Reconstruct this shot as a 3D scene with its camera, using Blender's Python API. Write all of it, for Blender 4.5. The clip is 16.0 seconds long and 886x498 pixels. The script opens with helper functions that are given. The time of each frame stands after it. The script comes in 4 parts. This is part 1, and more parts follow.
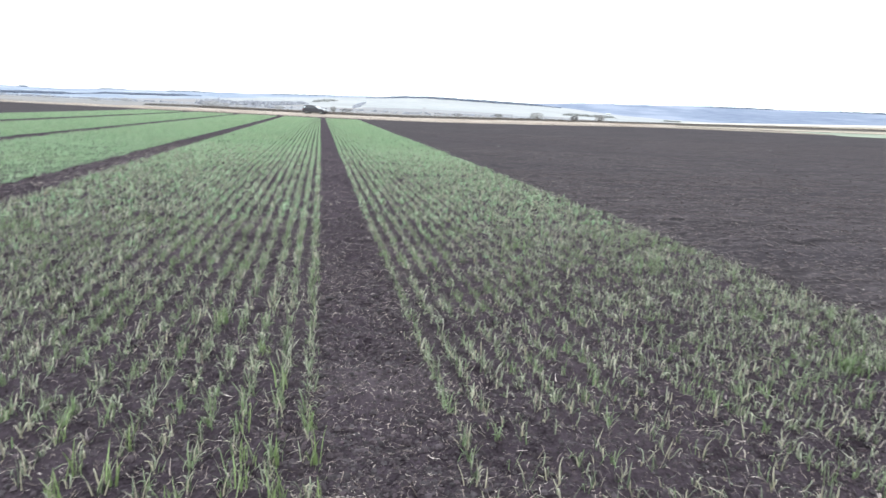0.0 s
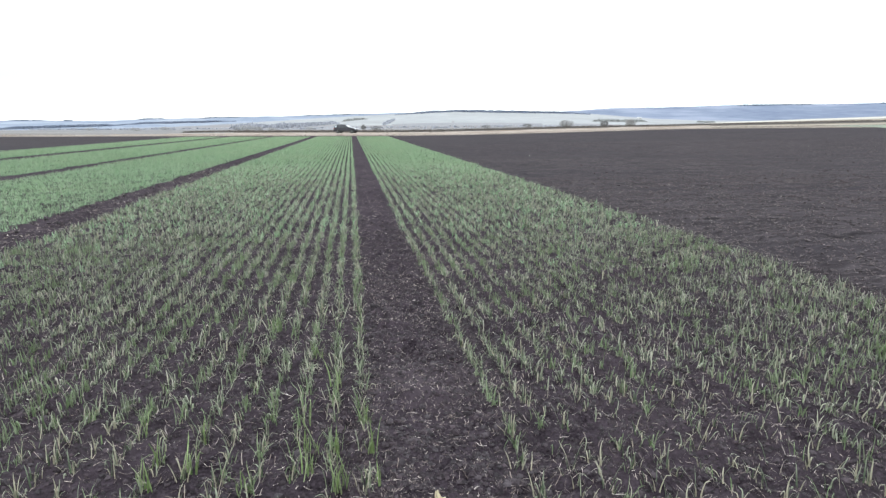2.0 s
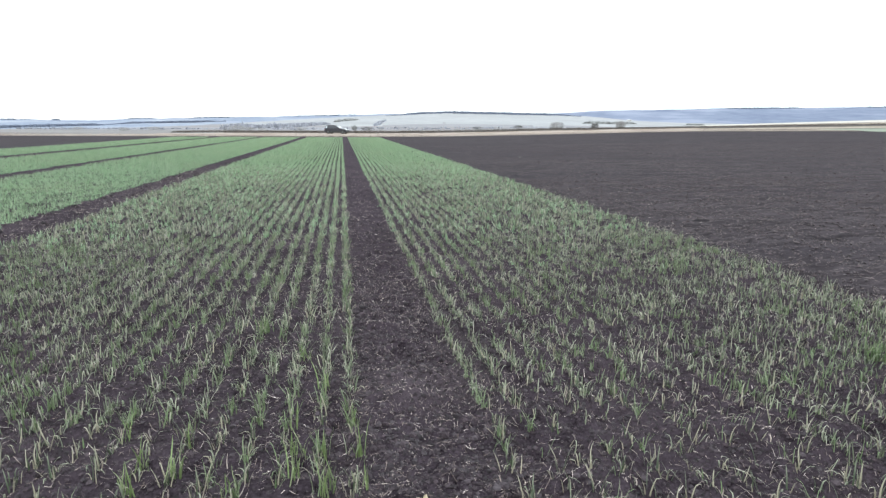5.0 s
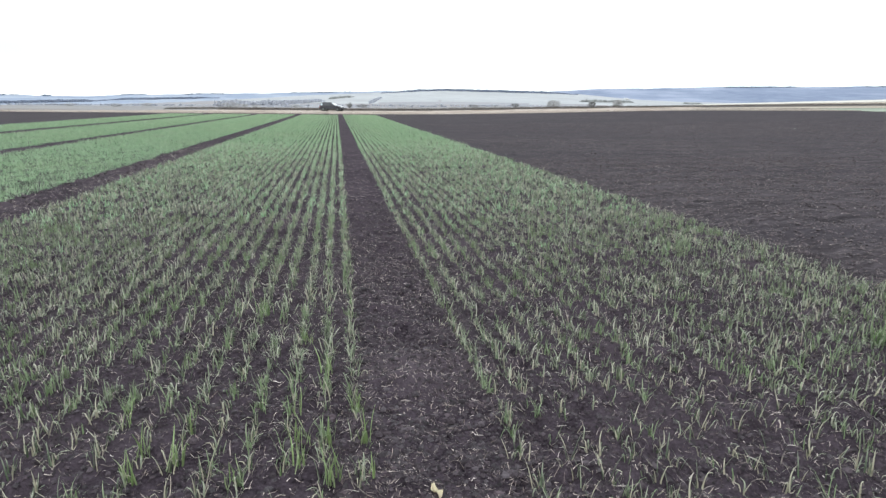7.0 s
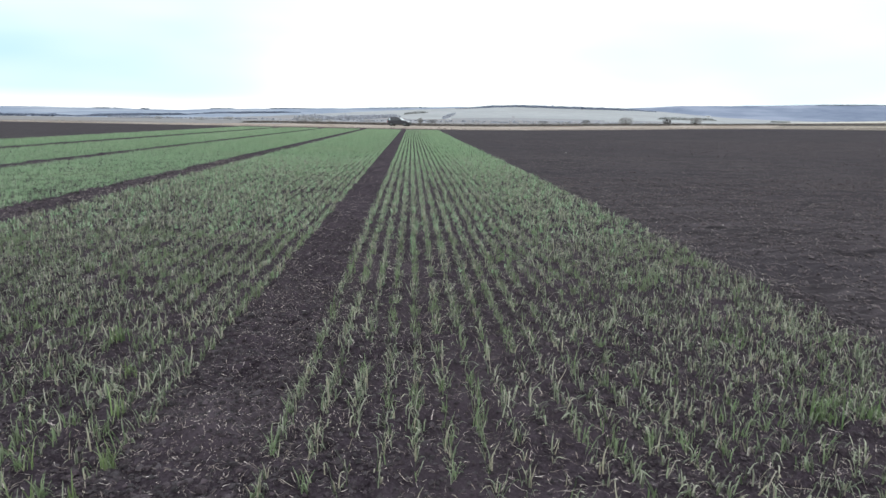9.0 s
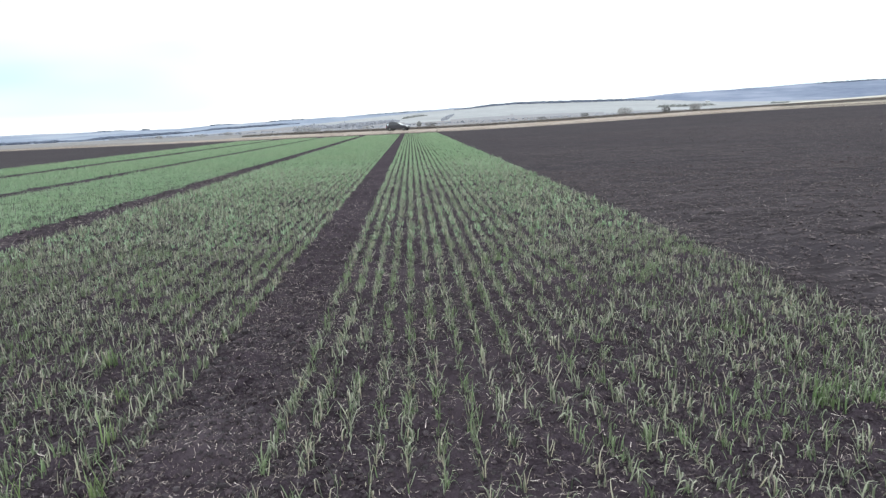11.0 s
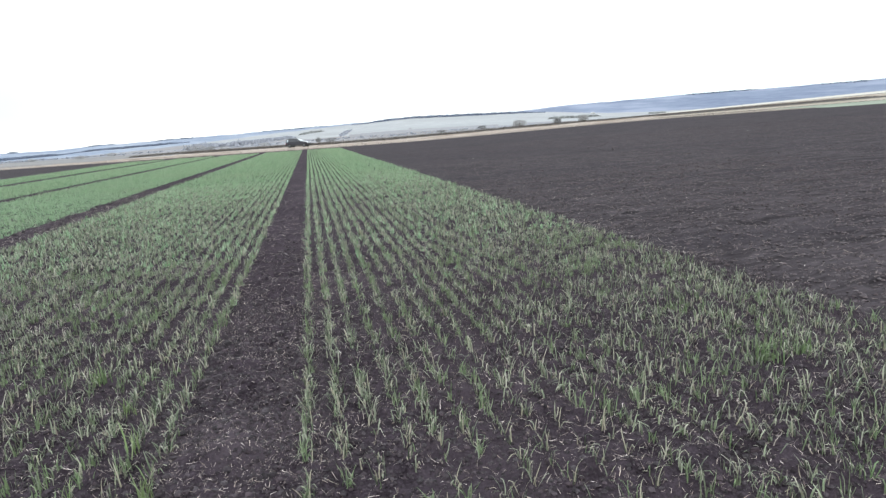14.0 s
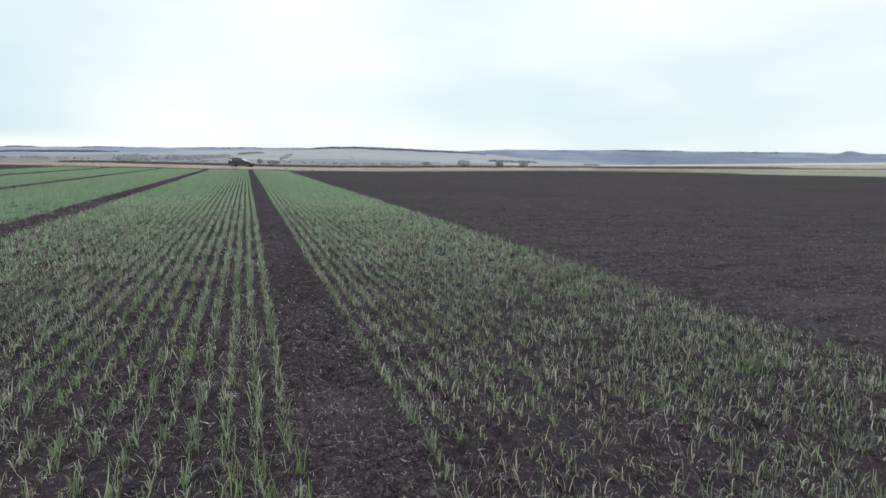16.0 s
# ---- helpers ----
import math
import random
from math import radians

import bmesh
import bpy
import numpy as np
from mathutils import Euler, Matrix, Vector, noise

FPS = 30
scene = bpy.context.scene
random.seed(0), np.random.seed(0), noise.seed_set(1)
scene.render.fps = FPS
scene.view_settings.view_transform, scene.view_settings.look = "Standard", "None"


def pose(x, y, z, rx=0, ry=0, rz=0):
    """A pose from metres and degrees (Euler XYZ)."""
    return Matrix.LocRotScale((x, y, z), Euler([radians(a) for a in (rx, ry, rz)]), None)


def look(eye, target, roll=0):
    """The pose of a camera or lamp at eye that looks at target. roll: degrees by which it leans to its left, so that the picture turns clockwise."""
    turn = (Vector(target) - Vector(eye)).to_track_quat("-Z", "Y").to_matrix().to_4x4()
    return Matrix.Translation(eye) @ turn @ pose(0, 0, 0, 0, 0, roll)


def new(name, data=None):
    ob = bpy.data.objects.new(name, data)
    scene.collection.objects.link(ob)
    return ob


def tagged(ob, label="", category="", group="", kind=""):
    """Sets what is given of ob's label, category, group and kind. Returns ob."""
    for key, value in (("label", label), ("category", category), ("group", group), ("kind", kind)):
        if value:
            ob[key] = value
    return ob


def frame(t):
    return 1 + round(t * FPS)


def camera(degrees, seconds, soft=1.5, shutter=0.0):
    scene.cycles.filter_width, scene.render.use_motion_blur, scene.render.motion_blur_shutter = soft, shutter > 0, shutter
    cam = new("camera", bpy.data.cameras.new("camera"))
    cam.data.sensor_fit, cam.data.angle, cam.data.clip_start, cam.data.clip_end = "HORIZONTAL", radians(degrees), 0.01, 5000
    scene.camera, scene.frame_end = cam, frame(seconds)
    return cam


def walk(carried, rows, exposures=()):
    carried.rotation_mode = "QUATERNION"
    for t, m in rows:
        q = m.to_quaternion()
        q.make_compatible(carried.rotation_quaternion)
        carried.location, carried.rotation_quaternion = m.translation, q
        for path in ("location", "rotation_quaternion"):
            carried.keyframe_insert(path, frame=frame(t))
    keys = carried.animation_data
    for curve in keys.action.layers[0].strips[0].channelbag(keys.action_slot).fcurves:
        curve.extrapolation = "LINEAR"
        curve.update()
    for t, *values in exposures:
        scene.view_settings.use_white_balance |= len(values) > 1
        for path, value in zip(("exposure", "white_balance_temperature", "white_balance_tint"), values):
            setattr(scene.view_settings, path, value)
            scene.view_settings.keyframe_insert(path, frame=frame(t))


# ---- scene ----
cam = camera(72.1, 16.0, soft=1.4, shutter=0.18)

PATH = [
    (0, (0.023, 0.329, 1.421), (0.421, 2.24, 0.982), 3.0),
    (0.2, (0.036, 0.291, 1.421), (0.585, 2.174, 1.028), 1.4),
    (0.5, (0.068, 0.191, 1.419), (0.752, 2.037, 1.065), 1.5),
    (0.7, (0.078, 0.149, 1.411), (0.792, 1.974, 1.011), -0.8),
    (1, (0.073, 0.109, 1.4), (0.641, 1.967, 0.924), -2.3),
    (1.5, (-0.022, 0.125, 1.421), (0.407, 2.03, 0.989), -1.4),
    (2, (-0.04, 0.127, 1.416), (0.248, 2.065, 1.015), -0.0),
    (2.5, (-0.031, 0.13, 1.414), (0.297, 2.059, 0.998), 0.0),
    (3, (-0.03, 0.133, 1.417), (0.278, 2.069, 1.021), -0.1),
    (3.5, (-0.032, 0.133, 1.415), (0.274, 2.068, 1.012), -0.2),
    (4, (-0.036, 0.133, 1.416), (0.25, 2.071, 1.009), -0.1),
    (4.2, (-0.027, 0.142, 1.406), (0.268, 2.082, 1.012), -0.0),
    (6.3, (-0.083, 0.167, 1.414), (0.308, 2.087, 1.01), 0.9),
    (6.5, (-0.114, 0.184, 1.414), (0.321, 2.095, 1.014), 1.6),
    (7, (-0.068, 0.233, 1.414), (0.263, 2.15, 0.949), 0.6),
    (7.2, (0.073, 0.246, 1.414), (0.376, 2.18, 1.005), -1.4),
    (7.5, (0.342, 0.278, 1.411), (0.75, 2.198, 1.027), 0.3),
    (7.8, (0.557, 0.373, 1.392), (1.277, 2.203, 1.026), -1.3),
    (8, (0.679, 0.443, 1.385), (1.576, 2.2, 1.056), 2.0),
    (8.2, (0.764, 0.507, 1.399), (1.695, 2.251, 1.095), 4.5),
    (8.5, (0.881, 0.585, 1.425), (1.548, 2.441, 1.097), 2.2),
    (8.8, (1.073, 0.603, 1.411), (1.207, 2.574, 1.098), 3.6),
    (9, (1.202, 0.603, 1.4), (1.308, 2.556, 0.98), 1.1),
    (9.2, (1.276, 0.594, 1.412), (1.418, 2.542, 0.98), -1.3),
    (11.3, (1.315, 0.657, 1.395), (1.391, 2.613, 0.984), -2.5),
    (11.5, (1.313, 0.664, 1.377), (1.375, 2.621, 0.967), -2.5),
    (12, (1.276, 0.686, 1.367), (1.286, 2.638, 0.932), -4.1),
    (12.5, (1.116, 0.772, 1.371), (1.109, 2.732, 0.974), -1.5),
    (13, (0.932, 0.771, 1.39), (1.319, 2.685, 0.957), 1.6),
    (13.5, (0.85, 0.564, 1.362), (1.272, 2.487, 1.007), 1.2),
    (13.8, (0.817, 0.454, 1.387), (1.173, 2.374, 0.953), -2.9),
    (14, (0.787, 0.401, 1.404), (1.183, 2.323, 1.018), -3.7),
    (14.5, (0.644, 0.375, 1.407), (0.876, 2.325, 1.03), -2.9),
    (14.8, (0.421, 0.368, 1.4), (0.648, 2.328, 1.074), -0.2),
    (15, (0.27, 0.344, 1.395), (0.67, 2.275, 1.06), 2.9),
    (15.2, (0.165, 0.282, 1.393), (0.671, 2.204, 1.169), 2.6),
    (15.5, (0.033, 0.158, 1.392), (0.618, 2.064, 1.224), 3.0),
    (15.8, (-0.137, 0.006, 1.397), (0.483, 1.875, 1.043), -0.1),
    (16, (-0.195, -0.047, 1.4), (0.417, 1.837, 1.121), 1.5),
]
EXPOSURES = [(0, 0.52), (0.5, 0.20), (1, 0.24), (1.5, 0.30), (2, 0.20), (3.5, 0.25), (7, 0.18), (7.5, 0.18), (8, 0.16), (8.5, 0.09), (9, -0.22), (11.5, 0.08), (12.5, 0.14), (13, 0.06), (14, 0.12), (14.5, 0.08), (15, -0.05), (15.5, -0.45), (16, -0.50)]
walk(cam, [(t, look(eye, target, roll)) for t, eye, target, roll in PATH], EXPOSURES)

# ---------------------------------------------------------------- world and light
world = bpy.data.worlds.new("overcast_sky")
scene.world = world
world.use_nodes = True
wn, wl = world.node_tree.nodes, world.node_tree.links
wn.clear()
w_out = wn.new("ShaderNodeOutputWorld")
w_bg = wn.new("ShaderNodeBackground")
w_sky = wn.new("ShaderNodeTexSky")
w_sky.sky_type = "NISHITA"
w_sky.sun_disc = False
w_sky.sun_elevation = radians(34)
w_sky.sun_rotation = radians(200)
w_scale = wn.new("ShaderNodeVectorMath")
w_scale.operation = "SCALE"
w_scale.inputs["Scale"].default_value = 0.12
w_coord = wn.new("ShaderNodeTexCoord")
w_map = wn.new("ShaderNodeMapping")
w_map.inputs["Scale"].default_value = (1.4, 1.4, 5.0)
w_map.inputs["Rotation"].default_value = (0, 0, radians(75))
w_noise = wn.new("ShaderNodeTexNoise")
w_noise.inputs["Scale"].default_value = 1.7
w_noise.inputs["Detail"].default_value = 2.5
w_noise.inputs["Roughness"].default_value = 0.5
w_ramp = wn.new("ShaderNodeValToRGB")
w_ramp.color_ramp.elements[0].position = 0.30
w_ramp.color_ramp.elements[0].color = (1.22, 1.42, 1.46, 1)
w_ramp.color_ramp.elements[1].position = 0.66
w_ramp.color_ramp.elements[1].color = (1.55, 1.60, 1.60, 1)
w_mix = wn.new("ShaderNodeMix")
w_mix.data_type = "RGBA"
w_mix.inputs["Factor"].default_value = 0.9
wl.new(w_sky.outputs["Color"], w_scale.inputs[0])
wl.new(w_coord.outputs["Generated"], w_map.inputs["Vector"])
wl.new(w_map.outputs["Vector"], w_noise.inputs["Vector"])
wl.new(w_noise.outputs["Fac"], w_ramp.inputs["Fac"])
wl.new(w_scale.outputs["Vector"], w_mix.inputs["A"])
wl.new(w_ramp.outputs["Color"], w_mix.inputs["B"])
# thinner, bluish cloud away from the middle of the view, above a white rim along the horizon
w_dir = wn.new("ShaderNodeSeparateXYZ")
wl.new(w_coord.outputs["Generated"], w_dir.inputs["Vector"])


def sky_math(kind, a, b=0.0):
    node = wn.new("ShaderNodeMath")
    node.operation = kind
    for i, v in enumerate((a, b)):
        if isinstance(v, float):
            node.inputs[i].default_value = v
        else:
            wl.new(v, node.inputs[i])
    return node.outputs["Value"]


def sky_range(value, lo, hi, to_lo, to_hi):
    node = wn.new("ShaderNodeMapRange")
    node.interpolation_type = "SMOOTHSTEP"
    for key, v in (("From Min", lo), ("From Max", hi), ("To Min", to_lo), ("To Max", to_hi)):
        node.inputs[key].default_value = v
    wl.new(value, node.inputs["Value"])
    return node.outputs["Result"]


aside = sky_math("ADD", sky_range(w_dir.outputs["X"], -0.40, -0.05, 0.86, 0.0), sky_range(w_dir.outputs["X"], 0.13, 0.55, 0.0, 0.30))
low = sky_math("MULTIPLY", sky_range(w_dir.outputs["Z"], 0.006, 0.034, 0.0, 1.0), sky_range(w_dir.outputs["Z"], 0.07, 0.26, 1.0, 0.0))
gaps = sky_math("MULTIPLY", sky_math("MULTIPLY", aside, low), sky_range(w_noise.outputs["Fac"], 0.32, 0.66, 1.0, 0.72))
w_thin = wn.new("ShaderNodeMix")
w_thin.data_type = "RGBA"
wl.new(gaps, w_thin.inputs["Factor"])
wl.new(w_mix.outputs["Result"], w_thin.inputs["A"])
w_thin.inputs["B"].default_value = (0.62, 1.00, 1.13, 1)
# an overcast sky is brighter overhead than along the horizon
w_bright = wn.new("ShaderNodeVectorMath")
w_bright.operation = "SCALE"
wl.new(sky_range(w_dir.outputs["Z"], 0.22, 0.9, 1.0, 2.35), w_bright.inputs["Scale"])
wl.new(w_thin.outputs["Result"], w_bright.inputs[0])
wl.new(w_bright.outputs["Vector"], w_bg.inputs["Color"])
w_bg.inputs["Strength"].default_value = 1.0
wl.new(w_bg.outputs["Background"], w_out.inputs["Surface"])

sun_data = bpy.data.lights.new("sun", "SUN")
sun_data.energy = 0.9
sun_data.angle = radians(20)
sun_data.color = (1.0, 0.97, 0.92)
sun = new("sun", sun_data)
sun.matrix_world = look((-20, -40, 40), (0, 20, 0))


# ---------------------------------------------------------------- materials
def material(name, dark, light, scale=8.0, fine=60.0, rough=0.9, bump=0.0, bump_scale=40.0, patch=None,
             patch_scale=0.4, spec=0.25, random_from="", spread=0.0, translucent=0.0, stretch=(1, 1, 1), ramp=None, edge=0.2, tip=None):
    """Two-tone noise at two sizes, an optional third tone in patches, bump, and a spread by object or by island."""
    m = bpy.data.materials.new(name)
    m.use_nodes = True
    n, l = m.node_tree.nodes, m.node_tree.links
    bsdf = n["Principled BSDF"]
    coord = n.new("ShaderNodeTexCoord")
    mapping = n.new("ShaderNodeMapping")
    mapping.inputs["Scale"].default_value = stretch
    l.new(coord.outputs["Object"], mapping.inputs["Vector"])

    def noise_node(size, detail=5.0):
        t = n.new("ShaderNodeTexNoise")
        t.inputs["Scale"].default_value = size
        t.inputs["Detail"].default_value = detail
        t.inputs["Roughness"].default_value = 0.6
        l.new(mapping.outputs["Vector"], t.inputs["Vector"])
        return t.outputs["Fac"]

    def mixed(fac, a, b):
        x = n.new("ShaderNodeMix")
        x.data_type = "RGBA"
        for key, v in (("Factor", fac), ("A", a), ("B", b)):
            if isinstance(v, (tuple, float)):
                x.inputs[key].default_value = (*v, 1) if isinstance(v, tuple) else v
            else:
                l.new(v, x.inputs[key])
        return x.outputs["Result"]

    def ranged(value, lo, hi):
        r = n.new("ShaderNodeMapRange")
        r.inputs["From Min"].default_value, r.inputs["From Max"].default_value = lo, hi
        l.new(value, r.inputs["Value"])
        return r.outputs["Result"]

    both = n.new("ShaderNodeMath")
    both.operation = "ADD"
    l.new(ranged(noise_node(scale), 0.5 - edge, 0.5 + edge), both.inputs[0])
    l.new(ranged(noise_node(fine, 3.0), 0.5 - edge, 0.5 + edge), both.inputs[1])
    half = n.new("ShaderNodeMath")
    half.operation = "MULTIPLY"
    half.inputs[1].default_value = 0.5
    l.new(both.outputs["Value"], half.inputs[0])
    colour = mixed(half.outputs["Value"], dark, light)
    if patch:
        colour = mixed(ranged(noise_node(patch_scale, 3.0), 0.48, 0.68), colour, patch)
    if random_from:
        if random_from == "island":
            rnd = n.new("ShaderNodeNewGeometry").outputs["Random Per Island"]
        else:
            rnd = n.new("ShaderNodeObjectInfo").outputs["Random"]
        if ramp:
            cr = n.new("ShaderNodeValToRGB")
            cr.color_ramp.elements[0].color, cr.color_ramp.elements[1].color = (*ramp[0][1], 1), (*ramp[-1][1], 1)
            for at, tone in ramp[1:-1]:
                cr.color_ramp.elements.new(at).color = (*tone, 1)
            l.new(rnd, cr.inputs["Fac"])
            colour = mixed(0.7, colour, cr.outputs["Color"])
        hsv = n.new("ShaderNodeHueSaturation")
        l.new(colour, hsv.inputs["Color"])
        v = n.new("ShaderNodeMapRange")
        v.inputs["To Min"].default_value, v.inputs["To Max"].default_value = 1 - spread, 1 + spread
        l.new(rnd, v.inputs["Value"])
        l.new(v.outputs["Result"], hsv.inputs["Value"])
        turn = n.new("ShaderNodeMath")
        turn.operation = "MULTIPLY"
        turn.inputs[1].default_value = 7.31
        wrap = n.new("ShaderNodeMath")
        wrap.operation = "FRACT"
        l.new(rnd, turn.inputs[0])
        l.new(turn.outputs["Value"], wrap.inputs[0])
        h = n.new("ShaderNodeMapRange")
        h.inputs["To Min"].default_value, h.inputs["To Max"].default_value = 0.5 - 0.07 * spread, 0.5 + 0.05 * spread
        l.new(wrap.outputs["Value"], h.inputs["Value"])
        l.new(h.outputs["Result"], hsv.inputs["Hue"])
        s = n.new("ShaderNodeMapRange")
        s.inputs["To Min"].default_value, s.inputs["To Max"].default_value = 1 - spread, 1 + 0.4 * spread
        l.new(wrap.outputs["Value"], s.inputs["Value"])
        l.new(s.outputs["Result"], hsv.inputs["Saturation"])
        colour = hsv.outputs["Color"]
    if tip:
        # bleached towards the blade's tip
        along = n.new("ShaderNodeAttribute")
        along.attribute_name = "along"
        colour = mixed(ranged(along.outputs["Fac"], 0.4, 1.7), colour, tip)
    l.new(colour, bsdf.inputs["Base Color"])
    bsdf.inputs["Roughness"].default_value = rough
    bsdf.inputs["Specular IOR Level"].default_value = spec
    if bump:
        b = n.new("ShaderNodeBump")
        b.inputs["Strength"].default_value = bump
        b.inputs["Distance"].default_value = 0.02
        l.new(noise_node(bump_scale, 6.0), b.inputs["Height"])
        l.new(b.outputs["Normal"], bsdf.inputs["Normal"])
    if translucent:
        tr = n.new("ShaderNodeBsdfTranslucent")
        l.new(colour, tr.inputs["Color"])
        mx = n.new("ShaderNodeMixShader")
        mx.inputs["Fac"].default_value = translucent
        l.new(bsdf.outputs["BSDF"], mx.inputs[1])
        l.new(tr.outputs["BSDF"], mx.inputs[2])
        l.new(mx.outputs["Shader"], n["Material Output"].inputs["Surface"])
    return m


def plain(name, colour, rough=0.5, metal=0.0, spec=0.5):
    m = bpy.data.materials.new(name)
    m.use_nodes = True
    b = m.node_tree.nodes["Principled BSDF"]
    b.inputs["Base Color"].default_value = (*colour, 1)
    b.inputs["Roughness"].default_value, b.inputs["Metallic"].default_value = rough, metal
    b.inputs["Specular IOR Level"].default_value = spec
    return m


SOIL = material("black_soil", (0.0066, 0.0049, 0.0063), (0.0505, 0.0396, 0.0496), 11.0, 75.0, 1.0, 1.0, 60.0,
                (0.0400, 0.0312, 0.0385), 0.9, 0.03, edge=0.15)
HARROWED = material("harrowed_soil", (0.0140, 0.0122, 0.0137), (0.0532, 0.0456, 0.0514), 3.0, 17.0, 1.0, 0.8, 30.0,
                    (0.0275, 0.0240, 0.0282), 0.45, 0.02, stretch=(0.14, 1, 1), edge=0.13)
CLOD = material("soil_clod", (0.015, 0.0116, 0.0140), (0.060, 0.0475, 0.0560), 20.0, 120.0, 0.95, 0.5, 90.0, None, 1, 0.15,
                "island", 0.42)


def dry_patch(mat, x, y, rx, ry, colour):
    """A trodden, dried patch of soil with a ragged edge, laid into a soil material."""
    n, l = mat.node_tree.nodes, mat.node_tree.links
    bsdf = n["Principled BSDF"]
    was = bsdf.inputs["Base Color"].links[0].from_socket
    coord = n.new("ShaderNodeTexCoord")
    place = n.new("ShaderNodeMapping")
    place.vector_type = "TEXTURE"
    place.inputs["Location"].default_value = (x, y, 0)
    place.inputs["Scale"].default_value = (rx, ry, 1)
    rough_edge = n.new("ShaderNodeTexNoise")
    rough_edge.inputs["Scale"].default_value = 9.0
    rough_edge.inputs["Detail"].default_value = 4.0
    far = n.new("ShaderNodeVectorMath")
    far.operation = "LENGTH"
    add = n.new("ShaderNodeMath")
    fade = n.new("ShaderNodeMapRange")
    fade.inputs["From Min"].default_value, fade.inputs["From Max"].default_value = 1.0, 1.7
    fade.inputs["To Min"].default_value, fade.inputs["To Max"].default_value = 0.55, 0.0
    mix = n.new("ShaderNodeMix")
    mix.data_type = "RGBA"
    l.new(coord.outputs["Object"], place.inputs["Vector"])
    l.new(coord.outputs["Object"], rough_edge.inputs["Vector"])
    l.new(place.outputs["Vector"], far.inputs[0])
    l.new(far.outputs["Value"], add.inputs[0])
    l.new(rough_edge.outputs["Fac"], add.inputs[1])
    l.new(add.outputs["Value"], fade.inputs["Value"])
    l.new(fade.outputs["Result"], mix.inputs["Factor"])
    l.new(was, mix.inputs["A"])
    mix.inputs["B"].default_value = (*colour, 1)
    l.new(mix.outputs["Result"], bsdf.inputs["Base Color"])


dry_patch(SOIL, 0.34, 3.32, 0.40, 0.26, (0.062, 0.050, 0.059))
FIELD_CLOD = material("field_clod", (0.042, 0.0350, 0.0385), (0.086, 0.0712, 0.0765), 6.0, 40.0, 1.0, 0.0, 90.0, None, 1, 0.03,
                      "island", 0.35)
VERGE = material("dry_grass_verge", (0.195, 0.162, 0.142), (0.305, 0.268, 0.245), 0.35, 3.0, 0.95, 0.0, 4.0,
                 (0.150, 0.115, 0.095), 0.12, 0.0)
PALE = material("pale_stubble", (0.2704, 0.2548, 0.2288), (0.3848, 0.3692, 0.3432), 0.2, 2.0, 1.0, spec=0.0)
STUBBLE = material("mown_stubble", (0.125, 0.104, 0.090), (0.34, 0.305, 0.262), 0.35, 1.5, 1.0, spec=0.0, stretch=(0.06, 1, 1), edge=0.12)
TRACK = material("dark_ploughed_strip", (0.014, 0.0105, 0.011), (0.035, 0.025, 0.023), 0.5, 4.0, 0.95)
STEPPE = material("grazed_steppe", (0.1122, 0.1096, 0.1148), (0.1938, 0.1887, 0.1913), 0.03, 0.4, 1.0, 0.0, 1.0,
                  (0.1122, 0.0867, 0.0714), 0.012, 0.0)
# scrub with lavender haze mixed into its base colour
SCRUB_HAZE = material("hazed_scrub", (0.138, 0.139, 0.154), (0.216, 0.215, 0.230), 0.008, 0.08, 1.0, 0.0, 1.0,
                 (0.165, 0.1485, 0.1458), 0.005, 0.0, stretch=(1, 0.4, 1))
FAR_CROP = material("distant_young_crop", (0.085, 0.108, 0.078), (0.165, 0.190, 0.148), 0.4, 1.6, 0.9, stretch=(0.08, 1, 1), edge=0.14)
# aerial haze put into the base colours of the slope and the hills
SLOPE_HAZE = material("hazed_hillside", (0.190, 0.196, 0.210), (0.272, 0.275, 0.284), 0.004, 0.05, 1.0, 0.0, 1.0,
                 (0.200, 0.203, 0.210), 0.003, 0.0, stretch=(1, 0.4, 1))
HAZE_PALE = material("haze_tone_pale", (0.128, 0.152, 0.205), (0.190, 0.216, 0.268), 0.0035, 0.02, 1.0, 0.0, 1.0,
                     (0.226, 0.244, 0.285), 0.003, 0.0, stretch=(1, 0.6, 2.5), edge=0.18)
HAZE_BLUE = material("haze_tone_blue", (0.094, 0.112, 0.162), (0.156, 0.177, 0.234), 0.0035, 0.02, 1.0, 0.0, 1.0,
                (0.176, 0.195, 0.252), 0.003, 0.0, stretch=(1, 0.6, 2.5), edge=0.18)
BLADES = [(0, (0.030, 0.046, 0.028)), (0.26, (0.069, 0.099, 0.052)), (0.5, (0.120, 0.150, 0.091)), (0.70, (0.214, 0.238, 0.168)), (0.87, (0.305, 0.285, 0.232)), (1, (0.178, 0.128, 0.105))]
# leaf tones for plants further off, light put into the colour
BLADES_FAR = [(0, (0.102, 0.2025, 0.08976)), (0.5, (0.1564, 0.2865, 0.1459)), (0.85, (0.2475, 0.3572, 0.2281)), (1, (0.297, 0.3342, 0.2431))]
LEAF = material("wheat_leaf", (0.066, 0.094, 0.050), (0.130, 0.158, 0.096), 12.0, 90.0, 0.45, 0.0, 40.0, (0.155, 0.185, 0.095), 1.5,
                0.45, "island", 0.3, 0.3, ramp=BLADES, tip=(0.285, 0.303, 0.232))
# brightened copy of the wheat leaf, light put into its colour with distance
LEAF_FAR = material("wheat_leaf_far_lit", (0.1435, 0.2464, 0.129), (0.2099, 0.3266, 0.1945), 0.6, 6.0, 0.5, 0.0, 40.0,
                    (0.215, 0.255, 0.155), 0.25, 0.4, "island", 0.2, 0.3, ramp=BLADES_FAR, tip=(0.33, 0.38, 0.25))
